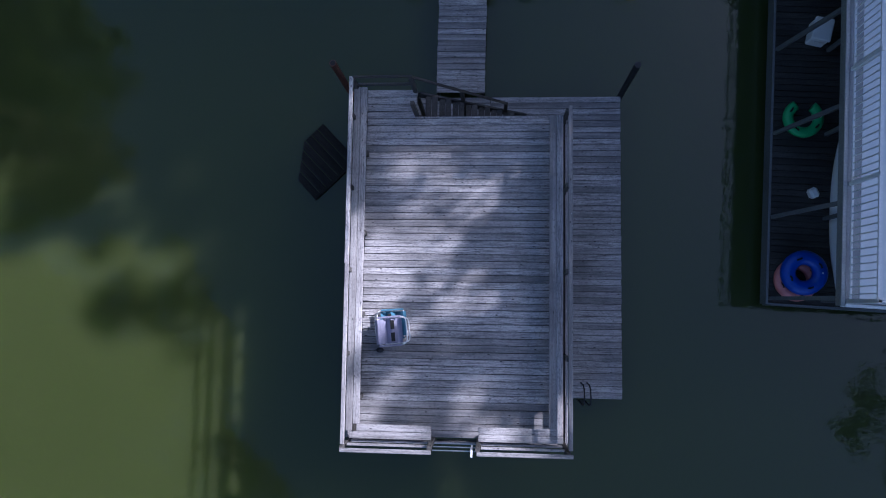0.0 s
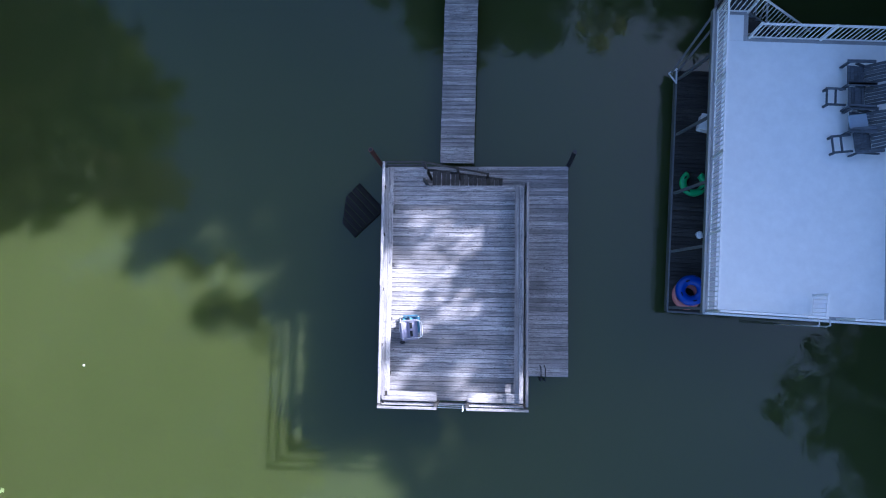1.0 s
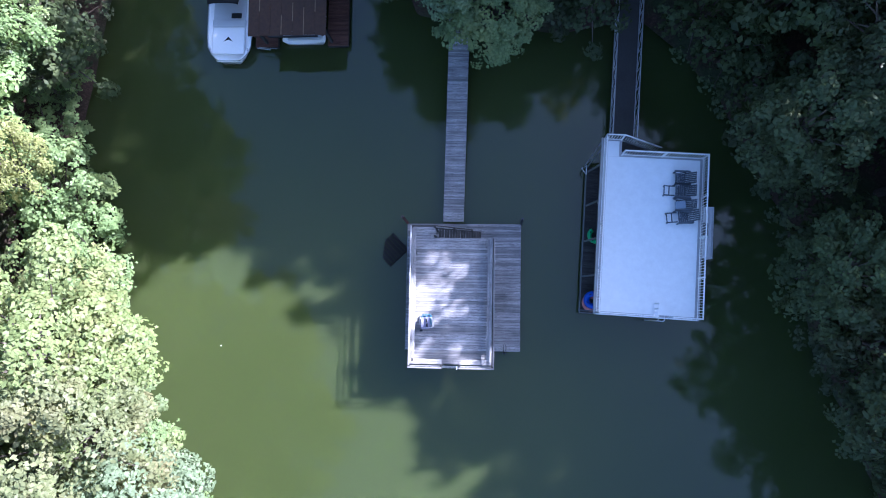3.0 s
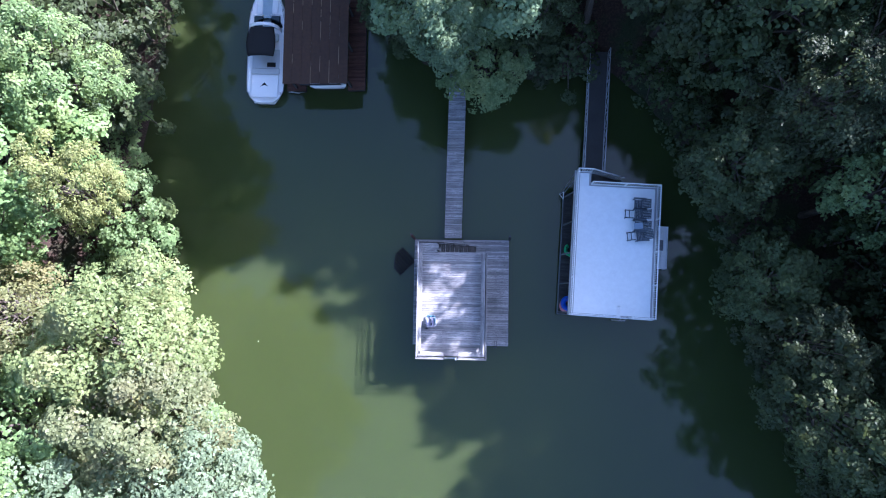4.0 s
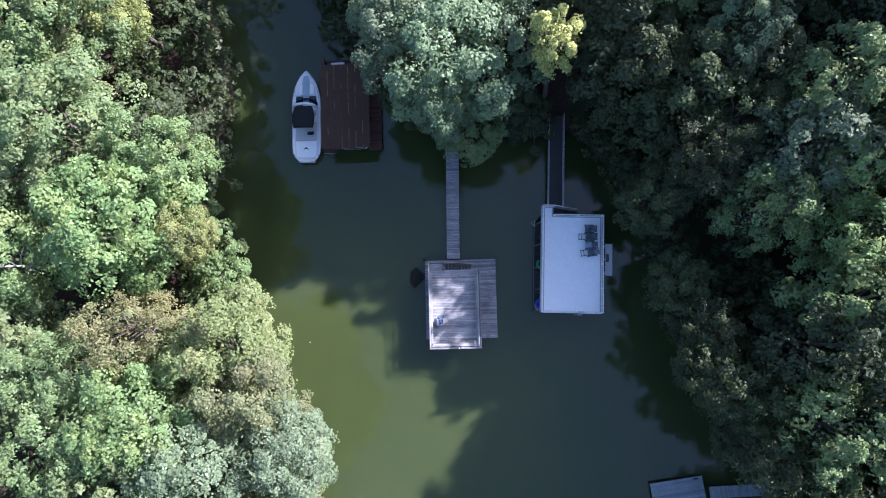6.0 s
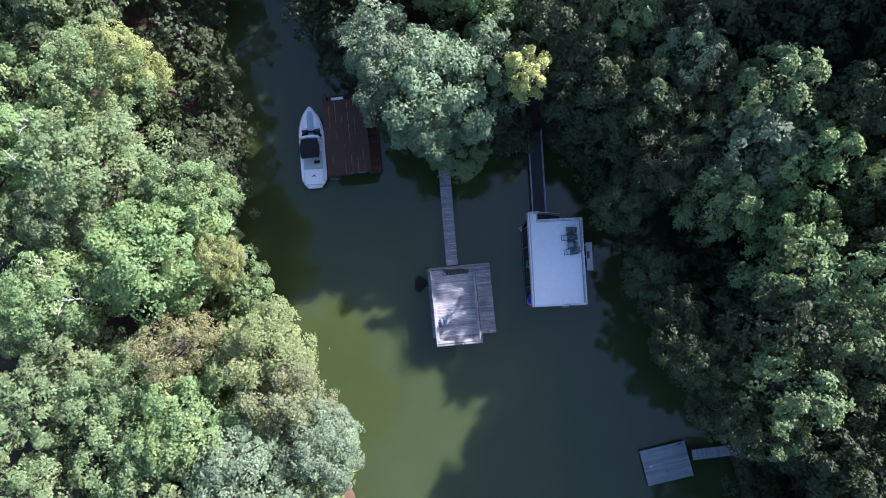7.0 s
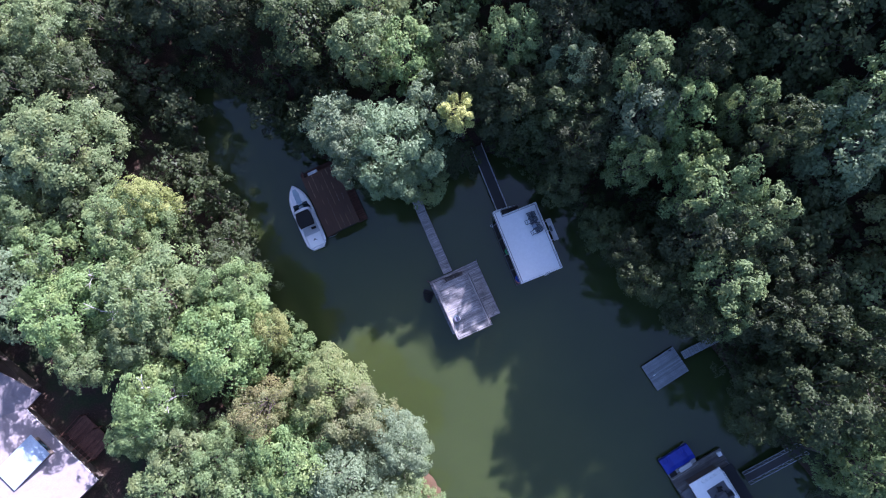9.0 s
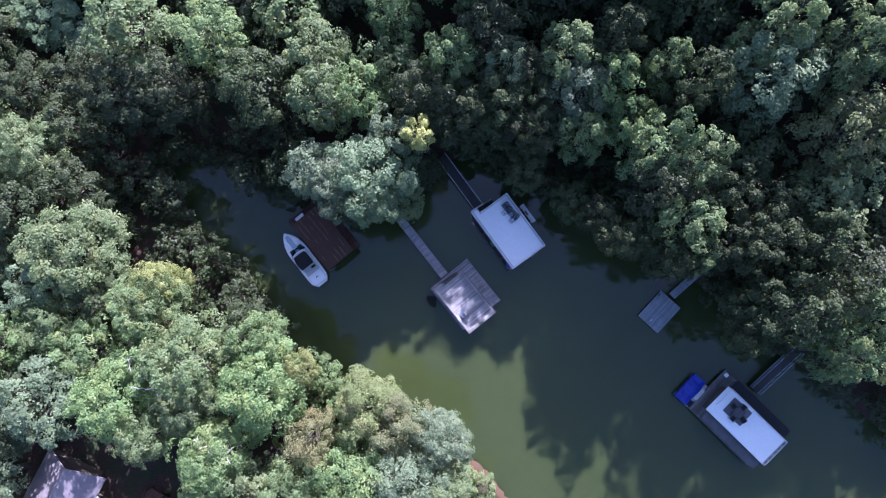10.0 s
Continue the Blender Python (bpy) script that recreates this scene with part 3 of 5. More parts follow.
def fringe():
    """Low trees and shrubs that hang over the water all along the shore; outside the sunlit west their leaf colour is
    darkened for shade.
    """
    rng = random.Random(15)
    for (ax, ay), (bx, by) in zip(SHORE[:21], SHORE[1:22]):
        a, b = Vector((ax, ay)), Vector((bx, by))
        out = Vector((b.y - a.y, a.x - b.x)).normalized()
        if shore_distance(np.array([(a.x + b.x) / 2 + out.x]), np.array([(a.y + b.y) / 2 + out.y]))[0] < 0:
            out = -out
        n = max(1, round((b - a).length / 3.0))
        for i in range(n):
            p = a.lerp(b, (i + rng.uniform(0.2, 0.8)) / n)
            for off, lo, hi in ((rng.uniform(0.0, 1.4), 3.5, 6.5), (rng.uniform(4.0, 6.5), 6.0, 10.0)):
                q = p + out * off
                if (q - Vector((-3.6, 18.6))).length < 2.0 or (q - Vector((6.1, 19.8))).length < 2.2 or (q - Vector((22.5, -13.6))).length < 2.0 or (q - Vector((25.0, -28.9))).length < 2.2:
                    continue
                g = max(0.0, float(ground_height(q.x, q.y)))
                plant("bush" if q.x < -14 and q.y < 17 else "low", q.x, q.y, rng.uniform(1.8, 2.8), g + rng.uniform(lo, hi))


fringe()


def shade_reach(along):
    """How far the wood's shadow is meant to reach across the water on lines parallel to the sun's azimuth, `along`
    metres north of the middle.
    """
    return float(np.interp(along, (-26, -23, -20.5, -19, -17, -14.5, -10.4, -8.6, -7.3, -5.8, -3, -0.5, 2, 5, 6.6, 8, 10, 14, 16, 18, 22),
                           (-25, -21, -14, -14, -18, -19, -17, -14, -8.5, -5.2, -7.5, -5, -3.5, -3, -6, -9.5, -10.5, -11, -14, -16, -8)))


def fill_woods():
    """The rest of the wood behind the trees at the water."""
    rng = random.Random(4)
    house = Vector((-55, 9))
    for _ in range(9000):
        x, y = rng.uniform(-80, 90), rng.uniform(-60, 100)
        if (Vector((x, y)) - house).length < 13 or (Vector((x, y)) - Vector((-47.5, -3.0))).length < 6.5:
            continue
        a, b = 0.78 * x - 0.627 * y, 0.627 * x + 0.78 * y  # across and along the last heading
        if not (-70 < a < 60 and -34 < b < 64):
            continue
        d = float(shore_distance(np.array([x]), np.array([y]))[0])
        if d < 6.0:
            continue
        R = rng.uniform(3.6, 5.2)
        if any((x - px) ** 2 + (y - py) ** 2 < ((0.60 if x < -18 else 0.64) * (R + pr)) ** 2 for px, py, pr in PLANTED):
            continue
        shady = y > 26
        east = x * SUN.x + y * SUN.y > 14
        # east and north, many crowns get the leaf colour darkened for shade
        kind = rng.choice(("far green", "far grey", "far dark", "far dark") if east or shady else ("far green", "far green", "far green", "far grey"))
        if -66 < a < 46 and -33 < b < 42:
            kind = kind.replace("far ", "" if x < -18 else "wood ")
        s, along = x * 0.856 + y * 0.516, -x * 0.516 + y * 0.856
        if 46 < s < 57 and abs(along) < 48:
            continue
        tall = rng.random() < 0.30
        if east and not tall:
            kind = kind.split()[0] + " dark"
        top = float(ground_height(x, y)) + ((rng.uniform(17, 21.5) if tall else rng.uniform(10, 13.5)) if east else rng.uniform(13, 17))
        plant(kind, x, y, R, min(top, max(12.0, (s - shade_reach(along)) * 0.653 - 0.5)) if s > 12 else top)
        PLANTED.append((x, y, R))
    for _ in range(2500):  # undergrowth in the gaps on the slope
        x, y = rng.uniform(-10, 60), rng.uniform(-30, 60)
        d = float(shore_distance(np.array([x]), np.array([y]))[0])
        R = rng.uniform(2.2, 3.0)
        if d < 8.0 or any((x - px) ** 2 + (y - py) ** 2 < (0.55 * pr + 0.8 * R) ** 2 for px, py, pr in PLANTED):
            continue
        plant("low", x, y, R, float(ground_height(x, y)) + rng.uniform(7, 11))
        PLANTED.append((x, y, R))


fill_woods()


def ridge_shade_woods():
    """Two rows of big trees added on the crest of the slope to block the low sun; their tops follow shade_reach."""
    rng = random.Random(12)
    east = Vector((SUN.x, SUN.y)).normalized()
    north = Vector((-east.y, east.x))
    fall = SUN.z / math.hypot(SUN.x, SUN.y)
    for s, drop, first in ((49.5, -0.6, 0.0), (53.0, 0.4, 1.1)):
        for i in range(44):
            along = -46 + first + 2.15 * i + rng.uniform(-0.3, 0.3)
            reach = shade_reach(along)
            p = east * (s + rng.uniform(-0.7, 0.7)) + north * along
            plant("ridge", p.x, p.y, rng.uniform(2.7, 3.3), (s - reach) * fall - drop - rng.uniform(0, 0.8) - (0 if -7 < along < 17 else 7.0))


ridge_shade_woods()


def distant_woods():
    """Woods that go on beyond the cove, as one sheet of crowns."""
    rng = np.random.default_rng(6)
    spots = []
    for x, y in rng.uniform(-170, 170, (1500, 2)):
        u, v = 0.78 * x - 0.627 * y, 0.627 * x + 0.78 * y
        if (-72 < u < 62 and -36 < v < 66) or math.hypot(x + 55, y - 9) < 17 or float(shore_distance(np.array([x]), np.array([y]))[0]) < 8:
            continue
        spots.append((x, y, float(ground_height(x, y))))
    S = np.repeat(np.array(spots), 64, 0)
    n = len(S)
    d = rng.normal(size=(n, 3))
    d /= np.linalg.norm(d, axis=1, keepdims=True)
    p = S + d * np.array([5.2, 5.2, 6.0]) * rng.uniform(0.6, 1.0, (n, 1)) + np.array([0, 0, 9.0])
    nrm = d * 0.6 + np.array([0, 0, 0.6]) + rng.normal(size=(n, 3)) * 0.3
    t = np.cross(nrm, rng.normal(size=(n, 3)))
    t /= np.linalg.norm(t, axis=1, keepdims=True)
    w = np.cross(nrm / np.linalg.norm(nrm, axis=1, keepdims=True), t)
    size = rng.uniform(0.8, 1.5, (n, 1))
    V = np.stack([p - t * size, p - w * size * 0.7, p + t * size, p + w * size * 0.7], 1).reshape(-1, 3)
    me = bpy.data.meshes.new("distant_woods")
    me.from_pydata(V.tolist(), [], np.arange(4 * n).reshape(-1, 4).tolist())
    me.materials.append(LEAF)
    tagged(new("distant_woods", me), "dense green woods stretching away beyond the cove", "woods", kind="stuff")


distant_woods()
# ---- two-level swim dock ----
LOW, HIGH, SEAT, RAIL = 0.55, 2.45, 2.90, 3.42


def swim_dock():
    dock = thing("swim_dock", "weathered grey wooden two-level floating swim dock with benches", "dock")
    low = part("lower_deck", box(-6.43, -0.02, 0.02, 7.13, 0.30, LOW - 0.042), WOOD_DARK, dock)
    for k in range(3):
        part("float", box(-6.2 + 2.1 * k, -4.5 + 2.1 * k, 0.3, 6.9, -0.25, 0.30, 0.04), DARK_STEEL, dock, "black plastic dock float")
    bm = box(-6.45, -6.41, 0, 7.15, 0.24, LOW - 0.045)
    for a in ((-0.04, 0.0, 0, 7.15), (-6.41, -0.04, 0, 0.04), (-6.41, -0.04, 7.11, 7.15)):
        box(*a, 0.24, LOW - 0.045, 0, bm)
    part("fascia", bm, WOOD_DARK, dock)
    boards("board", low, WOOD, -6.45, 0.0, 0.0, 7.15, LOW, joints=(-3.1,), rng=random.Random(3))
    # upper level
    up = part("upper_deck", box(-5.88, -1.52, -0.62, 6.08, HIGH - 0.2, HIGH - 0.045), WOOD_DARK, dock)
    part("landing", box(-5.88, -4.68, 6.08, 6.70, HIGH - 0.2, HIGH - 0.045), WOOD_DARK, dock)
    boards("board", up, WOOD, -5.74, -1.72, -0.62, 6.10, HIGH, rng=random.Random(8))
    boards("board", up, WOOD, -5.74, -4.66, 6.10, 6.74, HIGH, rng=random.Random(9))
    bm = box(-5.97, -5.93, -0.74, 6.70, HIGH - 0.25, HIGH + 0.02)
    box(-1.50, -1.46, -0.74, 6.06, HIGH - 0.25, HIGH + 0.02, 0, bm)
    box(-5.93, -1.50, -0.74, -0.70, HIGH - 0.25, HIGH + 0.02, 0, bm)
    box(-4.66, -1.50, 6.102, 6.14, HIGH - 0.25, HIGH + 0.003, 0, bm)
    part("rim_joist", bm, WOOD_Y, dock)
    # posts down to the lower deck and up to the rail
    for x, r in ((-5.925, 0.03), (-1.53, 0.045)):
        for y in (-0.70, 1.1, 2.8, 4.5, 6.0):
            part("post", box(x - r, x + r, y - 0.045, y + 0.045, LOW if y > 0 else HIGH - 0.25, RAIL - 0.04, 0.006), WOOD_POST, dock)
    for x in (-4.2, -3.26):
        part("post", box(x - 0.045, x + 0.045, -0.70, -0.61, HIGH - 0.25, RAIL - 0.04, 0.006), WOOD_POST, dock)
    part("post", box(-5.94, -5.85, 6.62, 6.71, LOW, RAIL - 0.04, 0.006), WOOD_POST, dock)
    # top rails, pale and sun-bleached
    for a in ((-5.935, -5.855, -0.62, 2.9), (-5.945, -5.865, 2.905, 6.72), (-1.53, -1.45, -0.62, 6.08)):
        part("top_rail", box(*a, RAIL - 0.04, RAIL, 0.008), WOOD_Y, dock, "pale sun-bleached rail board")
    for a in ((-5.945, -4.16, -0.77, -0.69), (-3.28, -1.44, -0.77, -0.69)):
        part("top_rail", box(*a, RAIL - 0.04, RAIL, 0.008), WOOD, dock, "pale sun-bleached rail board")
    for x in (-5.94, -1.49):
        for z in (HIGH + 0.25, HIGH + 0.62):
            part("rail", box(x - 0.02, x + 0.02, -0.6, 6.0, z, z + 0.09, 0.004), WOOD_Y, dock)
    for a in ((-5.85, -4.25), (-3.2, -1.58)):
        for z in (HIGH + 0.25, HIGH + 0.62):
            part("rail", box(*a, -0.69, -0.65, z, z + 0.09, 0.004), WOOD, dock)
    # benches of two boards along three sides
    for x0, y0, y1 in ((-5.945, -0.45, 6.66), (-5.80, -0.31, 6.66), (-1.72, -0.45, 6.04), (-1.86, -0.31, 6.04)):
        part("bench_seat", box(x0, x0 + 0.137, y0, y1, SEAT - 0.04, SEAT, 0.006), WOOD_Y, dock)
    for y0, xa in ((-0.595, 0.0), (-0.45, 0.14)):
        part("bench_seat", box(-5.86 + xa, -4.2, y0, y0 + 0.137, SEAT - 0.04, SEAT + 0.002, 0.006), WOOD, dock)
        part("bench_seat", box(-3.26, -1.58 - xa, y0, y0 + 0.137, SEAT - 0.04, SEAT + 0.002, 0.006), WOOD, dock)
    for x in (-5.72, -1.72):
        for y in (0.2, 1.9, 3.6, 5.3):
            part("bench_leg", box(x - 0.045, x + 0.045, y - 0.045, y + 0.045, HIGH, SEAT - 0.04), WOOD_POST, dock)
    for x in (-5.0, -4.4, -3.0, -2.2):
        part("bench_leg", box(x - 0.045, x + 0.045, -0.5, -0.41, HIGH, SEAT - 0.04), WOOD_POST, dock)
    # bars across the gap in the south rail
    for y, z in ((-0.70, 2.62), (-0.72, 2.86), (-0.74, 3.12)):
        part("safety_bar", bar((-4.16, y, z), (-3.3, y, z), 0.012, 6), GREY_STEEL, dock)
    part("gate_latch", box(-3.40, -3.36, -0.80, -0.66, 2.9, 3.40, 0.006), WHITE, dock, "pale gate post")
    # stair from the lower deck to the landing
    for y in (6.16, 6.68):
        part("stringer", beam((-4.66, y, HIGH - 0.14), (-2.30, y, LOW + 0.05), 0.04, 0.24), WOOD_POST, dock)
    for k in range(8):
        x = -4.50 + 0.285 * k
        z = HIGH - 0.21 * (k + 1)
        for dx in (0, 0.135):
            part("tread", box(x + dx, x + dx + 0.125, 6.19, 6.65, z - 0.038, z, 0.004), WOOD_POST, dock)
    part("stair_rail", beam((-4.68, 6.70, 3.38), (-2.70, 6.70, 1.50), 0.05, 0.035), WOOD_DARK, dock)
    for x, z0, z1 in ((-4.70, LOW, 3.36), (-2.74, LOW, 1.5), (-3.7, LOW, 2.42)):
        part("post", box(x - 0.04, x + 0.04, 6.66, 6.74, z0, z1), WOOD_POST, dock)
    part("top_rail", box(-5.90, -4.66, 6.68, 6.73, RAIL - 0.04, RAIL, 0.008), WOOD_DARK, dock)
    part("rail", box(-5.85, -4.74, 6.68, 6.72, HIGH + 0.45, HIGH + 0.54, 0.004), WOOD_POST, dock)
    part("post", box(-4.70, -4.62, 6.14, 6.22, HIGH - 0.2, RAIL - 0.1), WOOD_POST, dock)
    # corner piles
    part("pile", bar((-6.52, 7.22, -1.8), (-6.46, 7.24, 2.75), 0.075, 14), RUST, dock, "rusty red steel pipe pile")
    # black disc painted in for the dark inside of the hollow pipe
    part("pile_mouth_shade", bar((-6.46, 7.24, 2.75), (-6.46, 7.24, 2.753), 0.058, 14), CANVAS, dock, "dark open pipe end")
    part("pile", bar((0.03, 7.19, -1.8), (0.0, 7.2, 2.55), 0.07, 14), DARK_STEEL, dock, "dark steel pipe pile")
    # swim ladder hung over the south edge
    for x in (-0.94, -0.80):
        part("ladder_rail", tube_path([(x, 0.36, LOW), (x, 0.36, 0.95), (x, 0.28, 1.12), (x, 0.1, 1.18), (x, -0.05, 1.1), (x, -0.1, 0.9), (x, -0.1, -0.6)], 0.02, 8), DARK_STEEL, dock, "black steel ladder hoop", True)
    for z in (0.35, 0.05):
        part("ladder_rung", bar((-0.94, -0.1, z), (-0.80, -0.1, z), 0.018, 6), DARK_STEEL, dock)
    return dock


swim_dock()


def beach_chair(label, fabric, at, turn):
    c = thing("beach_chair", label, "chair", "folded chairs on the dock", at, turn)
    part("frame", tube_path([(0.30 * math.copysign(abs(math.cos(a)) ** 0.35, math.cos(a)), 0.29 * math.copysign(abs(math.sin(a)) ** 0.35, math.sin(a)), 0.10) for a in [k * math.tau / 28 for k in range(28)]], 0.012, 8, True), WHITE, c, "white tubular frame", True)
    part("frame", tube_path([(0.05 + 0.30 * math.copysign(abs(math.cos(a)) ** 0.35, math.cos(a)), 0.26 * math.copysign(abs(math.sin(a)) ** 0.35, math.sin(a)), 0.05) for a in [k * math.tau / 28 for k in range(28)]], 0.012, 8, True), WHITE, c, "white tubular frame", True)
    n = 10
    rings = []
    for i in range(n + 1):
        x = -0.33 + 0.54 * i / n
        z = 0.13 + 0.05 * math.sin(i * 1.3) + (0.06 if i < 4 else 0)
        rings.append([(x, -0.25, z), (x, 0.0, z - 0.02), (x, 0.25, z), (x, 0.25, z - 0.015), (x, 0.0, z - 0.04), (x, -0.25, z - 0.015)])
    part("seat_fabric", loft(rings), fabric, c)
    for y in (-0.12, 0.13):
        part("strap", box(-0.02, 0.06, y - 0.09, y + 0.09, 0.185, 0.195, 0.003), CANVAS, c, "dark mesh pocket")
    for y in (-0.29, 0.29):
        part("armrest", box(-0.28, 0.20, y - 0.02, y + 0.02, 0.19, 0.21, 0.008), fabric, c)
    return c


beach_chair("folded beach chair with teal fabric lying on the deck", TEAL, (-5.10, 1.70, HIGH + 0.01), 184)
beach_chair("folded lilac beach chair with white tubular frame, on the deck", LILAC, (-5.05, 1.56, HIGH + 0.19), 6)
bm = bmesh.new()
bmesh.ops.create_icosphere(bm, subdivisions=2, radius=0.07, matrix=Matrix.LocRotScale((-5.34, 1.15, HIGH + 0.045), None, (1.2, 0.8, 0.65)))
solo("stone", bm, DARK_STEEL, "small dark stone lying beside the folded chairs", "stone", smooth=True)


def gangway(at, turn, length, width, rise, label, material, edge, planks=True):
    """A boarded gangway that runs along its own y."""
    g = thing("gangway", label, "gangway", "", at, turn)
    g.matrix_basis = pose(*at, 0, 0, turn) @ pose(0, 0, 0, math.degrees(math.atan2(rise, length)))
    for x in (-width / 2 + 0.05, width / 2 - 0.05):
        part("stringer", box(x - 0.03, x + 0.03, 0, length, -0.22, -0.043), edge, g)
    if planks:
        deck = part("joist", box(-0.04, 0.04, 0.1, length - 0.1, -0.2, -0.045), edge, g)
        boards("board", deck, material, -width / 2, width / 2, 0, length, 0, rng=random.Random(int(length * 10)))
    else:
        part("deck", box(-width / 2, width / 2, 0, length, -0.043, 0, 0.008), material, g)
    return g


walkway = gangway((-3.83, 7.26, LOW + 0.02), -0.9, 11.9, 1.18, 0.35, "long narrow weathered grey boarded gangway over the water", WOOD, WOOD_DARK)

# dark float beside the dock
raft = thing("swim_float", "small dark wet wooden float lying low in the water", "float", at=(-7.45, 5.72, 0.05), turn=-46)
raft.matrix_basis = pose(-7.35, 5.66, 0.012, 0.8, -1.0, -46)
for k in range(7):
    part("plank", box(-0.72, 0.62, -0.75 + 0.21 * k, -0.56 + 0.21 * k, -0.06, 0.0, 0.006), WOOD_WET, raft)
part("frame", box(0.54, 0.62, -0.75, 0.70, 0.002, 0.05, 0.006), WOOD_WET, raft)


# ---- boathouse with a white roof deck ----
def picket_rail(parent, a, b, z0, z1, pitch=0.14, label="white metal picket railing"):
    """A straight railing between two points of the plan, with posts, two rails and pickets."""
    a, b = Vector((*a, 0)), Vector((*b, 0))
    length = (b - a).length
    d = (b - a) / length
    rail = part("railing", beam((a.x, a.y, z1 - 0.02), (b.x, b.y, z1 - 0.02), 0.06, 0.04), WHITE, parent, label)
    part("bottom_rail", beam((a.x, a.y, z0 + 0.09), (b.x, b.y, z0 + 0.09), 0.035, 0.035), WHITE, rail)
    n = max(1, round(length / 2.05))
    for i in range(n + 1):
        p = a + d * (length * i / n)
        part("rail_post", box(p.x - 0.035, p.x + 0.035, p.y - 0.035, p.y + 0.035, z0, z1 + 0.03, 0.005), WHITE, rail)
    me = bpy.data.meshes.new("picket")
    bm = box(-0.011, 0.011, -0.011, 0.011, z0 + 0.09, z1 - 0.04)
    bm.to_mesh(me)
    bm.free()
    me.materials.append(WHITE)
    m = int(length / pitch)
    for i in range(1, m):
        p = a + d * (length * i / m)
        ob = new("picket", me)
        ob.parent = rail
        ob.location = (p.x, p.y, 0)
    return rail


EDGE_GREY = painted("grey_roof_edge", (0.40, 0.40, 0.41), 0.6, 0.0, 0.25)
STEEL_DULL = painted("dull_grey_steel", (0.20, 0.205, 0.21), 0.6, 0.3, 0.3)


def boathouse():
    h = thing("boathouse", "two-storey floating boathouse with white roof deck and picket railings", "boathouse", at=(3.73, 2.26, 0), turn=-2.9)
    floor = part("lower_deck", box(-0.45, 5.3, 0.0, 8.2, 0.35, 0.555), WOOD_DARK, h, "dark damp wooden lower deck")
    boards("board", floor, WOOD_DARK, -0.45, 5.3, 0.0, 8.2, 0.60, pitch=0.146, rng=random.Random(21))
    part("float", box(-0.3, 5.1, 0.2, 8.0, -0.3, 0.35, 0.04), DARK_STEEL, h)
    part("fascia", box(-0.51, -0.455, -0.03, 8.23, 0.28, 0.63), STEEL_DULL, h)
    part("fascia", box(-0.45, 5.3, -0.06, -0.005, 0.28, 0.63), STEEL_DULL, h)
    part("roof_deck", box(0.0, 5.21, 0.0, 8.42, 3.0, 3.13, 0.01), EDGE_GREY, h, "grey edge of the roof deck")
    part("roof_coating", box(0.26, 5.03, 0.10, 8.26, 3.132, 3.15, 0.006), ROOF_WHITE, h, "smooth white coated roof deck")
    part("landing", box(0.0, 0.98, 8.424, 9.22, 3.0, 3.13, 0.01), EDGE_GREY, h)
    part("landing_coating", box(0.26, 0.84, 8.264, 9.08, 3.132, 3.149, 0.006), ROOF_WHITE, h)
    for a in ((-0.09, -0.004, -0.05, 9.25), (5.214, 5.28, -0.05, 8.47)):
        part("gutter", box(*a, 2.94, 3.17, 0.012), GREY_STEEL, h)
    part("gutter", box(0.0, 5.21, -0.07, -0.004, 2.94, 3.17, 0.012), WHITE, h)
    for y in (0.1, 1.98, 3.95, 5.96, 7.9):
        part("post", beam((-0.40, y, 0.60), (0.02, y, 3.0), 0.08, 0.08), STEEL_DULL, h)
        part("post", beam((0.75, y + 0.02, 0.60), (0.75, y, 3.0), 0.08, 0.08), STEEL_DULL, h)
        part("post", box(5.1, 5.19, y - 0.045, y + 0.045, 0.6, 3.0), GREY_STEEL, h)
    part("wall", box(1.35, 1.45, 0.2, 8.0, 0.6, 3.0), SIDING, h, "dark enclosed store wall")
    part("wall", box(1.45, 5.05, 0.2, 0.3, 0.6, 3.0), SIDING, h)
    part("wall", box(1.45, 5.05, 7.9, 8.0, 0.6, 3.0), SIDING, h)
    z0, z1 = 3.15, 4.22
    picket_rail(h, (0.05, 0.03), (0.05, 9.16), z0, z1)
    picket_rail(h, (0.05, 9.16), (0.94, 9.16), z0, z1)
    picket_rail(h, (1.0, 8.36), (5.15, 8.36), z0, z1)
    picket_rail(h, (5.15, 0.05), (5.15, 8.36), z0, z1)
    picket_rail(h, (0.05, 0.04), (2.95, 0.04), z0, z1)
    picket_rail(h, (3.72, 0.04), (5.15, 0.04), z0, z1)
    picket_rail(h, (2.98, 0.06), (3.02, 0.68), z0 + 0.05, z1 - 0.05, 0.11, "white picket gate swung open")
    # stair down along the north side
    for y in (8.52, 9.14):
        part("stringer", beam((0.98, y, 3.02), (3.3, y, 0.75), 0.05, 0.24), GREY_STEEL, h)
    for k in range(10):
        x, z = 1.02 + 0.23 * k, 2.92 - 0.225 * k
        part("tread", box(x, x + 0.24, 8.55, 9.11, z - 0.035, z), WOOD_DARK, h)
    top = part("stair_rail", beam((0.98, 9.16, 4.2), (3.3, 9.16, 1.95), 0.05, 0.05), WHITE, h)
    for k in range(1, 17):
        x = 0.98 + 2.32 * k / 17
        z = 4.2 - 2.25 * k / 17
        part("picket", box(x - 0.011, x + 0.011, 9.15, 9.172, z - 0.95, z), WHITE, top)
    part("ladder_hook", tube_path([(3.2, 0.05, 3.2), (3.2, -0.16, 3.24), (3.2, -0.2, 3.0), (3.2, -0.2, 0.0)], 0.022, 8), WHITE, h, "white swim ladder rail", True)
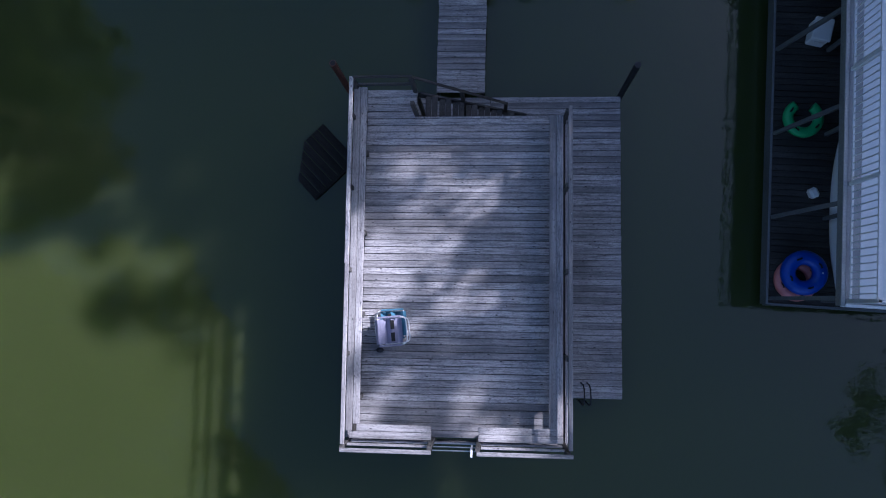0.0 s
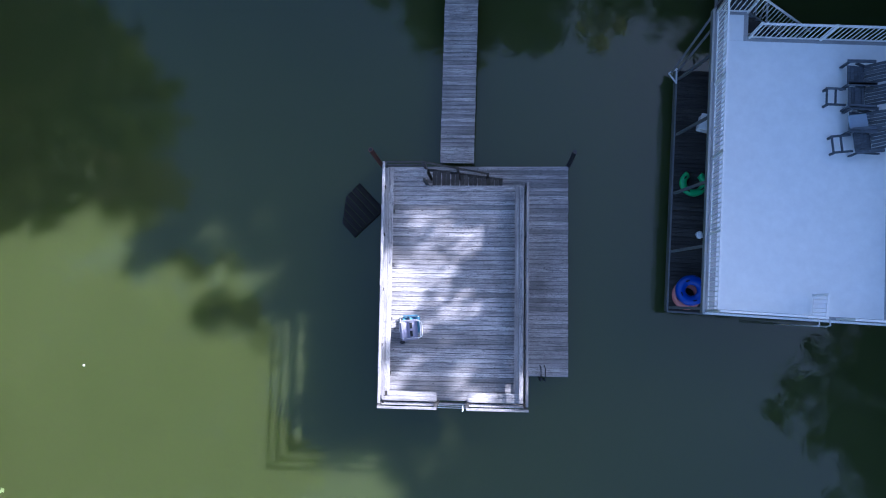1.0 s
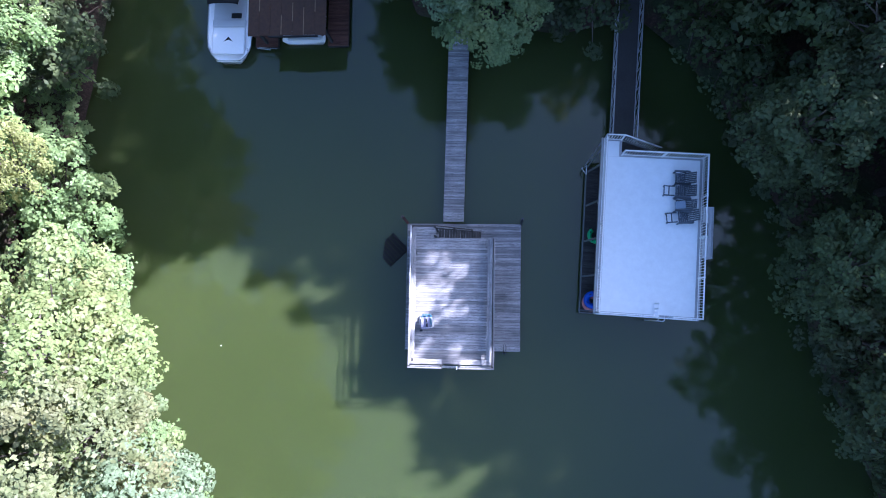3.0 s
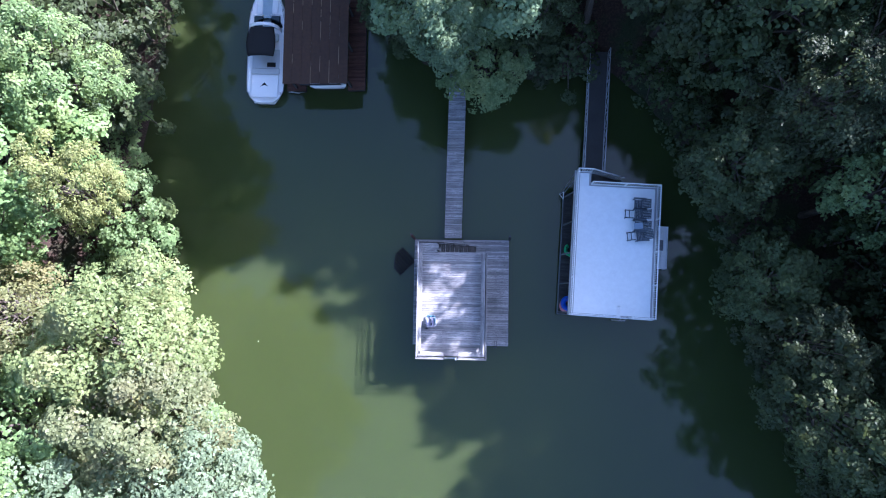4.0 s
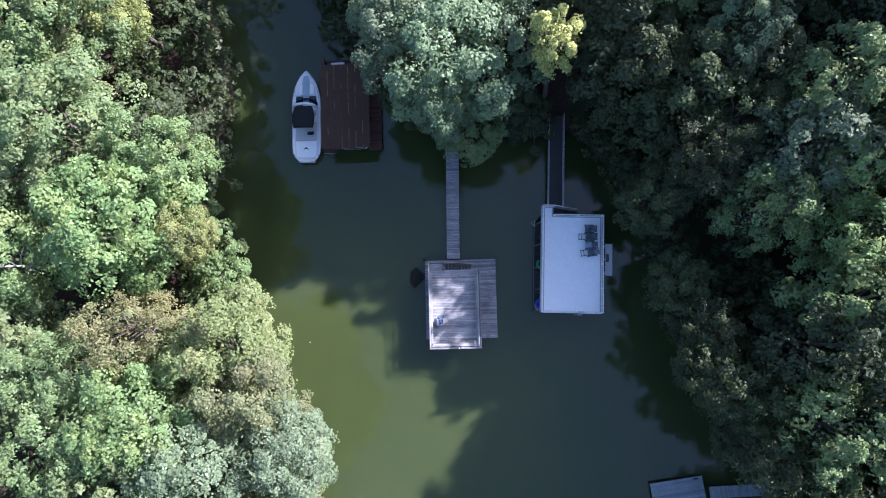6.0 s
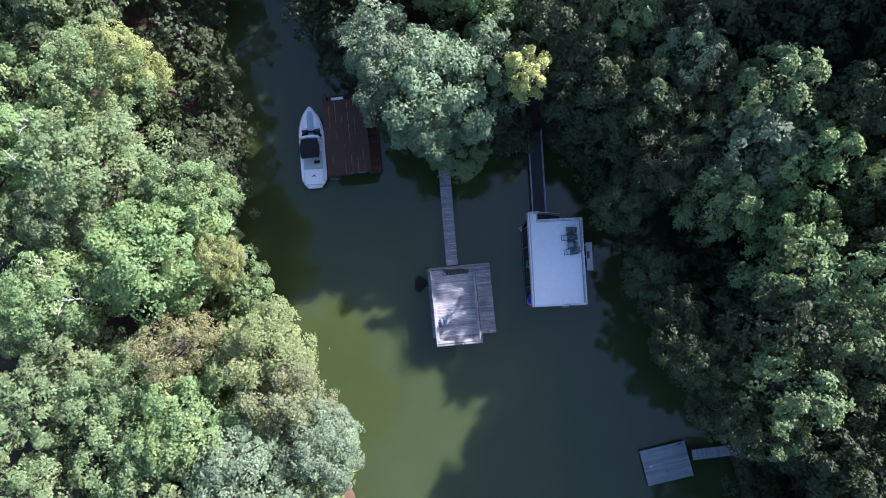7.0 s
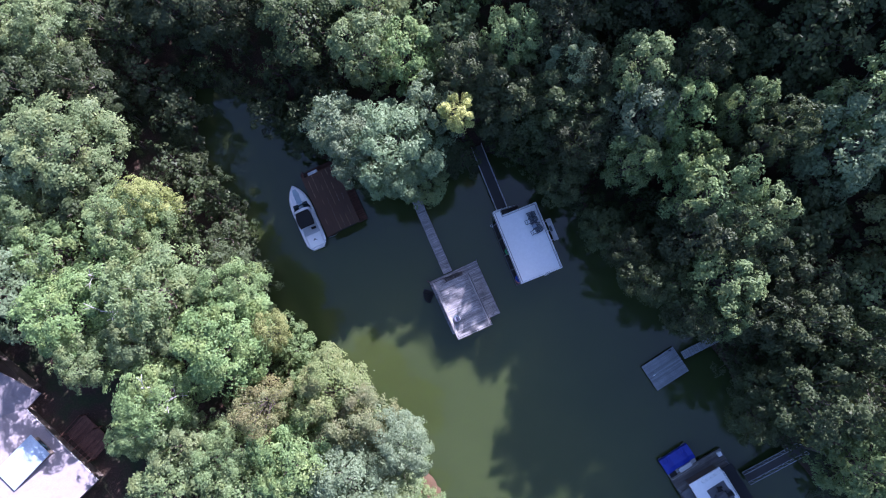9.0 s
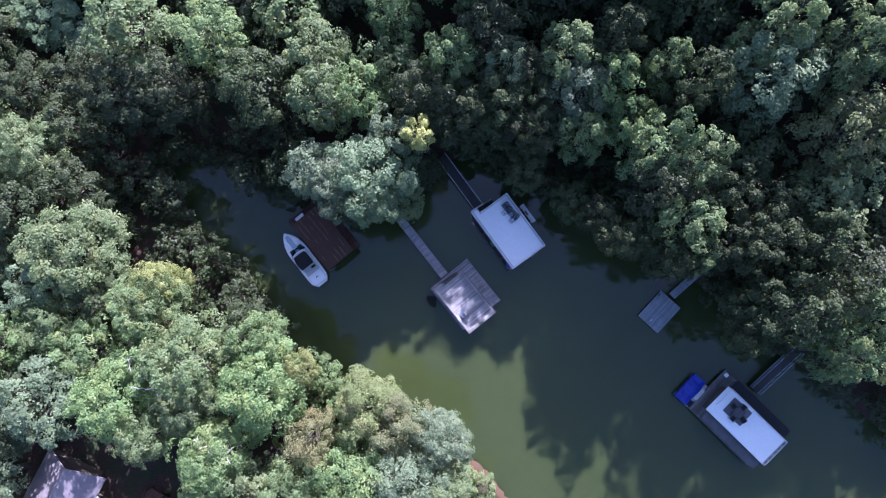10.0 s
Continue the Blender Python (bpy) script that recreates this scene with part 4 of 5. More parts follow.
    part("ladder_hook", tube_path([(3.5, 0.05, 3.2), (3.5, -0.16, 3.24), (3.5, -0.2, 3.0), (3.5, -0.2, 0.0)], 0.022, 8), WHITE, h, "white swim ladder rail", True)
    for k in range(9):
        part("ladder_rung", bar((3.2, -0.2, 0.2 + 0.31 * k), (3.5, -0.2, 0.2 + 0.31 * k), 0.016, 6), WHITE, h)
    # mooring bracket and leaning posts at the north-west corner
    part("bracket", beam((-0.50, 7.72, 0.66), (-0.50, 8.25, 0.66), 0.05, 0.05), WHITE, h, "pale steel mooring bracket")
    for p, q in (((-0.76, 8.06, 0.66), (-0.52, 7.76, 0.66)), ((-0.76, 8.06, 0.66), (-0.52, 8.20, 0.66))):
        part("bracket", beam(p, q, 0.04, 0.04), WHITE, h, "pale steel mooring bracket")
    for p, q in (((-0.46, 8.15, 0.62), (0.0, 8.75, 3.0)), ((-0.66, 8.10, 0.68), (-0.05, 9.1, 3.0))):
        part("post", beam(p, q, 0.07, 0.07), STEEL_DULL, h)
    # pale narrow landing along the east side
    landing = part("side_landing", box(5.86, 6.42, 3.45, 6.15, 0.86, 0.92), WHITE, h, "pale narrow landing on the side")
    for k in range(3):
        part("landing_board", box(5.87 + 0.185 * k, 6.04 + 0.185 * k, 3.46, 6.14, 0.924, 0.955, 0.004), WHITE, landing)
    for a in ((5.86, 6.42, 3.38, 3.446), (5.86, 6.42, 6.154, 6.22), (6.424, 6.48, 3.38, 6.22)):
        part("kerb", box(*a, 0.84, 1.03, 0.008), WHITE, landing)
    part("landing_box", box(5.92, 6.18, 4.6, 5.3, 0.957, 1.10, 0.02), STEEL_DULL, landing)
    for y in (3.6, 4.8, 6.0):
        part("side_arm", box(5.3, 5.855, y - 0.04, y + 0.04, 0.78, 0.855), WHITE, h)
    for y in (3.42, 6.18):
        part("side_post", box(6.43, 6.475, y - 0.03, y + 0.03, -0.6, 0.835), WHITE, h)


boathouse()


def swim_tube(label, material, at, R, r, tilt=(0, 0), sweep=math.tau, start_a=0.0):
    t = thing("swim_tube", label, "swim tube", "", at)
    t.matrix_basis = pose(*at, *tilt, 0)
    part("ring", torus(R, r, 36, 16, 0.9, start_a, sweep), material, t, smooth=True)
    for k in range(4 if sweep > 6 else 3):
        a = start_a + 0.5 + k * 1.5
        part("handle", tube_path([((R + dx) * math.cos(a + da), (R + dx) * math.sin(a + da), r * 0.9 * h) for dx, da, h in ((0, -0.14, 0.95), (0.0, -0.1, 1.2), (0.0, 0.1, 1.2), (0, 0.14, 0.95))], 0.02, 6), CANVAS, t, "dark webbing handle", True)
    part("valve", bar((R, 0, r * 0.86), (R, 0, r * 0.98), 0.02, 8), WHITE, t)


swim_tube("pink inflatable swim tube lying under the blue one", PINK, (3.86, 2.80, 0.73), 0.36, 0.13)
swim_tube("round blue inflatable tow tube with dark handles", BLUE, (3.93, 2.95, 0.98), 0.34, 0.165, (4, -3))
swim_tube("green inflatable ring, partly deflated, on the dark deck", GREEN, (4.13, 6.55, 0.71), 0.34, 0.12, (0, 0), 5.1, 2.1)

cool = thing("cooler", "white plastic cooler box on the lower deck", "cooler", at=(4.50, 8.55, 0.60), turn=-14)
part("body", box(-0.20, 0.20, -0.26, 0.26, 0, 0.36, 0.03), GEL, cool)
part("lid", box(-0.215, 0.215, -0.275, 0.275, 0.363, 0.44, 0.025), GEL, cool)
part("handle", bar((-0.1, -0.29, 0.3), (0.1, -0.29, 0.3), 0.015, 6), WHITE, cool)

kay = thing("paddle_board", "long white paddle board on edge by the store wall", "paddle board", at=(4.80, 4.45, 0.92), turn=-4)
rings = []
for i in range(15):
    y = -1.85 + 3.7 * i / 14
    w = max(0.02, 0.31 * (1 - abs(y / 1.87) ** 2.6))
    rings.append([(0.055 * math.cos(a) + 0.10 * math.sin(a) * w / 0.31, y, w * math.sin(a) + 0.02 * (y / 1.85) ** 2) for a in [k * math.tau / 12 for k in range(12)]])
part("hull", loft(rings), GEL, kay, smooth=True)
part("fin", box(0.06, 0.12, -1.7, -1.5, -0.02, 0.02), CANVAS, kay)
bagm = box(-0.1, 0.1, -0.12, 0.12, 0, 0.22, 0.05)
bmesh.ops.transform(bagm, matrix=pose(4.30, 4.80, 0.60, 0, 0, 24), verts=bagm.verts)
solo("bucket_bag", bagm, GEL, "small white bag standing on the dark deck", "bag")


def slat_chair(label, at, turn, foot=False):
    """A low slatted deck chair; its back leans towards its own +x."""
    c = thing("deck_chair", label, "chair", "slatted chairs on the roof deck", at, turn)
    tone = SLATE
    for k in range(6):
        y = -0.25 + 0.1 * k
        part("back_slat", beam((0.28, y, 0.34), (0.72, y, 0.86), 0.085, 0.02), tone, c)
    for k in range(5):
        x = -0.22 + 0.105 * k
        part("seat_slat", box(x, x + 0.09, -0.28, 0.28, 0.36 - 0.02 * k, 0.38 - 0.02 * k, 0.003), tone, c)
    for y in (-0.34, 0.34):
        part("armrest", box(-0.30, 0.50, y - 0.05, y + 0.05, 0.55, 0.575, 0.006), tone, c)
        part("leg", box(-0.26, -0.17, y - 0.02, y + 0.02, 0, 0.55), tone, c)
        part("leg", beam((0.62, y, 0.01), (0.05, y, 0.36), 0.04, 0.08), tone, c)
    if foot:
        for y in (-0.24, 0.24):
            part("foot_frame", box(-0.80, -0.24, y - 0.03, y + 0.03, 0.27, 0.31), tone, c)
        for x in (-0.80, -0.55):
            part("foot_frame", box(x, x + 0.05, -0.21, 0.21, 0.27, 0.308), tone, c)
        part("leg", box(-0.78, -0.72, -0.27, -0.21, 0, 0.27), tone, c)
        part("leg", box(-0.78, -0.72, 0.21, 0.27, 0, 0.27), tone, c)
    return c


SLATE = timber("slate_grey_chair_wood", (0.11, 0.125, 0.15), (0.05, 0.06, 0.075))
RD = 3.152
slat_chair("slate grey slatted deck chair by the roof railing", (8.00, 9.25, RD), -2)
slat_chair("slate grey slatted lounge chair with open foot frame", (8.00, 8.60, RD), -3, True)
slat_chair("slate grey slatted deck chair with folded towel", (8.0, 7.86, RD), -4)
slat_chair("slate grey slatted lounge chair with open foot frame", (8.12, 7.26, RD), 5, True)
bm = box(-0.28, 0.28, -0.2, 0.2, 0, 0.05, 0.02)
bmesh.ops.transform(bm, matrix=pose(8.02, 7.86, RD + 0.385, 0, 6, 8), verts=bm.verts)
solo("towel", bm, painted("blue_grey_towel", (0.32, 0.38, 0.47), 0.95, 0, 0.2, 12), "folded blue-grey towel lying on a deck chair", "towel")


def truss_ramp(at, turn, length, width, rise, label, rail_h=1.0):
    r = thing("ramp", label, "ramp")
    r.matrix_basis = pose(*at, 0, 0, turn) @ pose(0, 0, 0, math.degrees(math.atan2(rise, length)))
    part("deck", box(-width / 2, width / 2, 0, length, -0.05, 0, 0.006), RAMP_DECK, r, "dark grey ramp planking")
    n = max(4, round(length / 1.1))
    for s in (-1, 1):
        x = s * (width / 2 + 0.03)
        part("top_chord", beam((x, 0, rail_h), (x, length, rail_h), 0.05, 0.05), GREY_STEEL, r)
        part("bottom_chord", beam((x, 0, -0.06), (x, length, -0.06), 0.05, 0.08), GREY_STEEL, r)
        for i in range(n + 1):
            y = length * i / n
            part("upright", beam((x, y, -0.02), (x, y, rail_h), 0.04, 0.04), GREY_STEEL, r)
            if i < n:
                part("diagonal", beam((x, y, 0.0), (x, y + length / n, rail_h), 0.03, 0.03), GREY_STEEL, r)
    return r


RAMP_DECK = painted("dark_ramp_planking", (0.060, 0.057, 0.055), 0.85, 0.0, 0.3, 4)
truss_ramp((5.56, 11.55, 0.75), -2.6, 8.6, 1.26, 0.35, "long steel truss ramp from the bank to the boathouse")


# ---- motor boats ----
def motor_boat(label, at, turn, covered=False):
    b = thing("motor_boat", label, "boat", "", at, turn)
    L = 8.6

    def half(y):  # half width at y metres from the stern
        s = y / L
        if s < 0.55:
            return 1.30 + 0.06 * math.sin(s * 5.5) - 0.62 * (max(0.0, 0.12 - s) / 0.12) ** 2.2
        return 1.36 * math.cos(min(1.0, (s - 0.55) / 0.452) ** 1.55 * math.pi / 2) ** 0.85 + 0.015

    def sheer(y):
        return 0.72 + 0.42 * (y / L) ** 1.6
    ys = [0, 0.12, 0.35, 0.8, 1.5, 2.3, 3.2, 4.1, 5.0, 5.8, 6.5, 7.1, 7.6, 8.0, 8.3, 8.5, 8.6]
    rings = []
    for y in ys:
        w, z = half(y), sheer(y)
        low = -0.25 + 0.5 * max(0, (y - 6) / 2.6) ** 1.5
        rings.append([(-0.03, y, low), (-w * 0.72, y, low + 0.18), (-w * 0.93, y, z * 0.55), (-w, y, z - 0.06), (-w * 0.965, y, z), (-w * 0.87, y, z + 0.015),
                      (-w * 0.84, y, z - 0.03), (w * 0.84, y, z - 0.03), (w * 0.87, y, z + 0.015), (w * 0.965, y, z), (w, y, z - 0.06), (w * 0.93, y, z * 0.55), (w * 0.72, y, low + 0.18), (0.03, y, low)])
    part("hull", loft(rings), GEL, b, "white gelcoat hull", True)
    rub = [(-half(y) - 0.01, y, sheer(y) - 0.07) for y in ys] + [(half(y) + 0.01, y, sheer(y) - 0.07) for y in reversed(ys)]
    part("rub_rail", tube_path(rub, 0.03, 6, True), GREY_STEEL, b, smooth=True)
    part("swim_platform", box(-0.80, 0.80, -0.06, 0.08, 0.45, 0.60, 0.05), GEL, b)
    part("engine_hatch", box(-0.98, 0.98, 0.30, 1.95, sheer(1) - 0.02, sheer(1) + 0.14, 0.05), GEL, b)
    bm = bmesh.new()
    vs = [bm.verts.new(p) for p in ((-0.28, 1.05, 0), (0.0, 1.36, 0), (0.28, 1.05, 0), (0.0, 1.17, 0))]
    bm.faces.new(vs)
    ext = bmesh.ops.extrude_face_region(bm, geom=bm.faces[:])
    bmesh.ops.translate(bm, vec=(0, 0, 0.012), verts=[v for v in ext["geom"] if isinstance(v, bmesh.types.BMVert)])
    bmesh.ops.translate(bm, vec=(0, 0, sheer(1) + 0.142), verts=bm.verts)
    part("hatch_mark", bm, CANVAS, b, "dark chevron on the hatch")
    part("rear_bench", box(-1.02, 1.02, 1.98, 2.42, sheer(2) - 0.02, sheer(2) + 0.10, 0.05), VINYL, b)
    part("cockpit_floor", box(-0.98, 0.98, 2.43, 5.35, sheer(3) - 0.02, sheer(3) + 0.005), VINYL, b, "pale cockpit floor")
    part("cockpit_mat", box(0.1, 0.72, 2.5, 2.82, sheer(3) + 0.006, sheer(3) + 0.06, 0.02), CANVAS, b)
    for s in (-1, 1):
        part("seat", box(s * 0.62 - 0.27, s * 0.62 + 0.27, 4.3, 4.85, sheer(4) + 0.0, sheer(4) + 0.28, 0.06), VINYL, b)
        part("console", box(s * 0.62 - 0.33, s * 0.62 + 0.33, 5.30, 6.16, sheer(5.6) - 0.02, sheer(5.6) + 0.12, 0.05), GLASSY, b, "dark dashboard console")
        part("console_frame", box(s * 0.62 - 0.37, s * 0.62 + 0.37, 6.165, 6.24, sheer(6) - 0.02, sheer(6) + 0.14, 0.02), GEL, b, "white windshield frame")
        part("bow_seat", box(s * 0.56 - 0.22, s * 0.56 + 0.22, 6.30, 7.35, sheer(6.5) - 0.03, sheer(6.5) + 0.10, 0.05), GEL, b)
    part("bow_walk", box(-0.27, 0.27, 5.4, 6.24, sheer(5.6) - 0.03, sheer(5.6) + 0.03, 0.02), TEALGREY, b, "grey-blue bow walk-through")
    bow = []
    for y in (6.25, 6.5, 6.9, 7.4, 7.8, 8.1):
        w, z = half(y) * 0.40, sheer(y) - 0.028
        bow.append([(-w, y, z), (w, y, z), (w, y, z + 0.035), (-w, y, z + 0.035)])
    part("bow_floor", loft(bow), TEALGREY, b, "grey-blue bow cockpit floor")
    shield = []
    for k in range(13):
        a = math.pi * k / 12
        shield.append((-1.12 * math.cos(a), 5.35 + 0.72 * math.sin(a), sheer(5.5)))
    bm = bmesh.new()
    lo = [bm.verts.new((x, y, z)) for x, y, z in shield]
    hi = [bm.verts.new((x * 0.93, y - 0.28, z + 0.42)) for x, y, z in shield]
    for k in range(12):
        bm.faces.new((lo[k], lo[k + 1], hi[k + 1], hi[k]))
    ext = bmesh.ops.solidify(bm, geom=bm.faces[:], thickness=0.012)
    part("windshield", bm, GLASSY, b, "smoked wraparound windshield", True)
    # folded canvas top behind a white arch
    rings = []
    for k in range(9):
        y = 2.85 + 2.05 * k / 8
        w = 1.04 * (0.80 + 0.20 * math.sin(math.pi * (k + 1.0) / 9))
        h = 1.95 + 0.12 * math.sin(math.pi * k / 8)
        top = [(w * math.cos(a), y, h + 0.20 * math.sin(a)) for a in [math.pi * j / 10 for j in range(11)]]
        rings.append(top + [(p[0] * 0.97, p[1], p[2] - 0.04) for p in reversed(top)])
    part("canvas_top", loft(rings), CANVAS, b, "black canvas bimini top", True)
    arch = [(1.12 * math.cos(a), 4.98 + 0.18 * math.sin(a), sheer(5) + 0.15 + 1.02 * math.sin(a) ** 0.5) for a in [math.pi * k / 16 for k in range(17)]]
    rings = [[(p[0], p[1] - 0.13, p[2] - 0.03), (p[0], p[1] + 0.13, p[2] - 0.03), (p[0], p[1] + 0.11, p[2] + 0.04), (p[0], p[1] - 0.11, p[2] + 0.04)] for p in arch]
    part("arch", loft(rings), GEL, b, "white tower arch", True)
    for s in (-1, 1):
        part("grab_rail", tube_path([(s * half(y) * 0.9, y, sheer(y) + (0.02 if y in (5.9, 8.2) else 0.16)) for y in (5.9, 6.2, 6.9, 7.6, 8.0, 8.2)], 0.014, 6), GREY_STEEL, b, smooth=True)
        for y in (0.6, 6.6):
            part("cleat", box(s * half(y) * 0.92 - 0.03, s * half(y) * 0.92 + 0.03, y - 0.09, y + 0.09, sheer(y) + 0.012, sheer(y) + 0.05, 0.01), GREY_STEEL, b)
    return b


TEALGREY = painted("grey_blue_deck_mat", (0.40, 0.50, 0.58), 0.8, 0.0, 0.2)
motor_boat("white bowrider motor boat with black canvas top, moored", (-17.36, 16.80, 0.02), -0.6)


# ---- roofed boat slip ----
def boat_slip():
    s = thing("boat_slip", "roofed boat slip with rusty brown sheet roof over wooden fingers", "boat slip", at=(-15.2, 17.3, 0), turn=0.6)
    for a in ((-0.60, 0.75), (3.75, 4.98)):
        f = part("finger", box(*a, 0.35, 9.2, 0.2, 0.455), WOOD_DARK, s, "brown wooden finger pier")
        boards("board", f, WOOD_BROWN, *a, 0.35, 9.2, 0.50, rng=random.Random(int(a[1] * 10)))
    f = part("back_pier", box(0.76, 3.74, 7.6, 9.2, 0.2, 0.455), WOOD_DARK, s)
    boards("board", f, WOOD_BROWN, 0.76, 3.74, 7.6, 9.2, 0.50, rng=random.Random(31))
    for x in (0.1, 4.0):
        for y in (0.6, 3.2, 5.8, 8.4):
            part("post", box(x - 0.07, x + 0.07, y - 0.07, y + 0.07, -1.5, 2.75), WOOD_POST, s)
    for x in (0.1, 4.0):
        part("header", box(x - 0.06, x + 0.06, 0.1, 8.8, 2.6, 2.8), WOOD_BROWN, s)
    for k in range(7):  # roof sheets
        x0 = -0.22 + 0.635 * k
        z = 2.88
        part("roof_sheet", box(x0, x0 + 0.628, 0.05 + 0.02 * (k % 2), 7.9, z - 0.03, z, 0.006), ROOF_BROWN, s, "rusty brown roof sheet")
    rng = random.Random(12)
    for k in range(1, 7):
        x0 = -0.22 + 0.635 * k - 0.0035
        y = 0.1
        while y < 7.6:
            step = rng.uniform(0.5, 1.6)
            if rng.random() < 0.55:
                part("roof_seam", box(x0 - 0.022, x0 + 0.022, y, min(y + step, 7.8), 2.884, 2.91, 0.006), SEAM, s, "pale worn roof seam")
            y += step + rng.uniform(0.05, 0.5)
    part("roof_edge", box(0.95, 3.75, -0.02, 0.045, 2.72, 2.9, 0.01), DARK_STEEL, s, "dark front edge of the roof")
    part("storage_box", box(0.4, 1.7, 8.1, 8.8, 0.505, 1.1, 0.03), GEL, s, "white dock storage box")
    part("mooring_frame", tube_path([(-0.3, 0.3, 0.5), (-0.2, 0.15, 1.0), (0.4, 0.1, 0.95), (0.7, 0.25, 0.5)], 0.02, 6), GREY_STEEL, s)
    part("mooring_frame", beam((-0.45, 0.25, 0.62), (0.35, 0.12, 0.66), 0.05, 0.05), GREY_STEEL, s)


boat_slip()


def runabout(at, turn):
    b = thing("runabout", "small white runabout boat berthed under the slip roof", "boat", "", at, turn)
    rings = []
    for i in range(10):
        y = 5.6 * i / 9
        w = 1.28 * (1 - max(0, (y - 2.8) / 2.85) ** 2.2) + 0.02
        z = 0.62 + 0.25 * (y / 5.6) ** 2
        rings.append([(0, y, -0.15), (-w * 0.8, y, 0.05), (-w, y, z), (-w * 0.86, y, z + 0.02), (-w * 0.82, y, z - 0.12), (w * 0.82, y, z - 0.12), (w * 0.86, y, z + 0.02), (w, y, z), (w * 0.8, y, 0.05)])
    part("hull", loft(rings), GEL, b, smooth=True)
    part("transom_bench", box(-1.0, 1.0, 0.08, 0.62, 0.50, 0.66, 0.04), VINYL, b)
    part("cover", box(-0.98, 0.98, 0.8, 3.4, 0.5, 0.72, 0.08), CANVAS, b, "dark boat cover")


runabout((-12.85, 17.95, 0.0), 0.6)


# ---- small grey swim platform ----
def platform():
    p = thing("swim_platform", "small grey painted floating platform with a white cleat", "dock", at=(15.36, -14.33, 0), turn=8.4)
    base = part("frame", box(-2.24, 2.24, -1.69, 1.69, 0.15, 0.455), WOOD_DARK, p)
    boards("board", base, GREY_BOARD, -2.27, 2.27, -1.71, 1.71, 0.50, pitch=0.19, gap=0.006, rng=random.Random(17))
    part("float", box(-2.1, 2.1, -1.5, 1.5, -0.25, 0.15, 0.04), DARK_STEEL, p)
    part("cleat", box(-1.75, -1.35, 0.02, 0.10, 0.53, 0.60, 0.02), GEL, p, "white mooring cleat")
    part("cleat_foot", box(-1.6, -1.5, 0.0, 0.12, 0.50, 0.53), GEL, p)
    part("corner_bracket", box(1.5, 1.9, 1.48, 1.6, 0.503, 0.56, 0.01), DARK_STEEL, p)


GREY_BOARD = timber("grey_painted_boards", (0.30, 0.315, 0.33), (0.24, 0.25, 0.265), "x", False)
platform()
gangway((17.95, -13.75, 0.52), -86, 4.6, 1.0, 0.5, "short grey gangway from the bank to the platform", GREY_BOARD, WOOD_DARK)


# ---- second boathouse ----
def second_boathouse():
    h = thing("boathouse", "long grey floating boathouse with white sundeck and dark furniture", "boathouse", at=(11.54, -26.93, 0), turn=6.3)
    deck = part("lower_deck", box(-1.25, 5.75, -9.6, 0.9, 0.2, 0.555), WOOD_DARK, h, "dark grey lower deck")
    boards("board", deck, GREY_BROWN, -1.25, 5.75, -9.6, 0.9, 0.60, pitch=0.30, rng=random.Random(27))
    part("wall", box(0.2, 3.9, -9.4, -0.3, 0.6, 2.95), SIDING, h)
    part("awning", box(-1.2, -0.03, -9.5, -0.5, 2.55, 2.63, 0.02), CHARCOAL, h, "charcoal side awning")
    part("awning", box(4.12, 5.6, -9.5, -0.5, 2.55, 2.63, 0.02), CANVAS, h, "black canvas side awning")
    for x in (-1.1, 5.5):
        for y in (-9.3, -6.4, -3.5, -0.7):
            part("post", box(x - 0.05, x + 0.05, y - 0.05, y + 0.05, 0.6, 2.55), GREY_STEEL, h)
    part("roof_deck", box(0, 4.08, -9.55, 0.0, 2.98, 3.15, 0.01), ROOF_WHITE, h, "white coated sundeck")
    for a, b in (((0.03, -9.5), (4.05, -9.5)), ((4.05, -9.5), (4.05, -0.3)), ((1.4, -0.3), (4.05, -0.3)), ((0.03, -9.5), (0.03, -0.5))):
        part("rail", beam((*a, 4.1), (*b, 4.1), 0.05, 0.05), WHITE, h)
        part("rail", beam((*a, 3.6), (*b, 3.6), 0.03, 0.03), WHITE, h)
        n = 5
        for i in range(n + 1):
            p = Vector(a).lerp(Vector(b), i / n)
            part("rail_post", box(p.x - 0.03, p.x + 0.03, p.y - 0.03, p.y + 0.03, 3.15, 4.1), WHITE, h)
    part("storage_bin", box(5.0, 5.5, 0.2, 0.7, 0.605, 1.1, 0.03), GEL, h, "white storage bin")


GREY_BROWN = timber("grey_brown_boards", (0.20, 0.19, 0.18), (0.12, 0.115, 0.11), "x", False)
CHARCOAL = timber("charcoal_boards", (0.115, 0.12, 0.13), (0.07, 0.072, 0.08), "x", False)
second_boathouse()


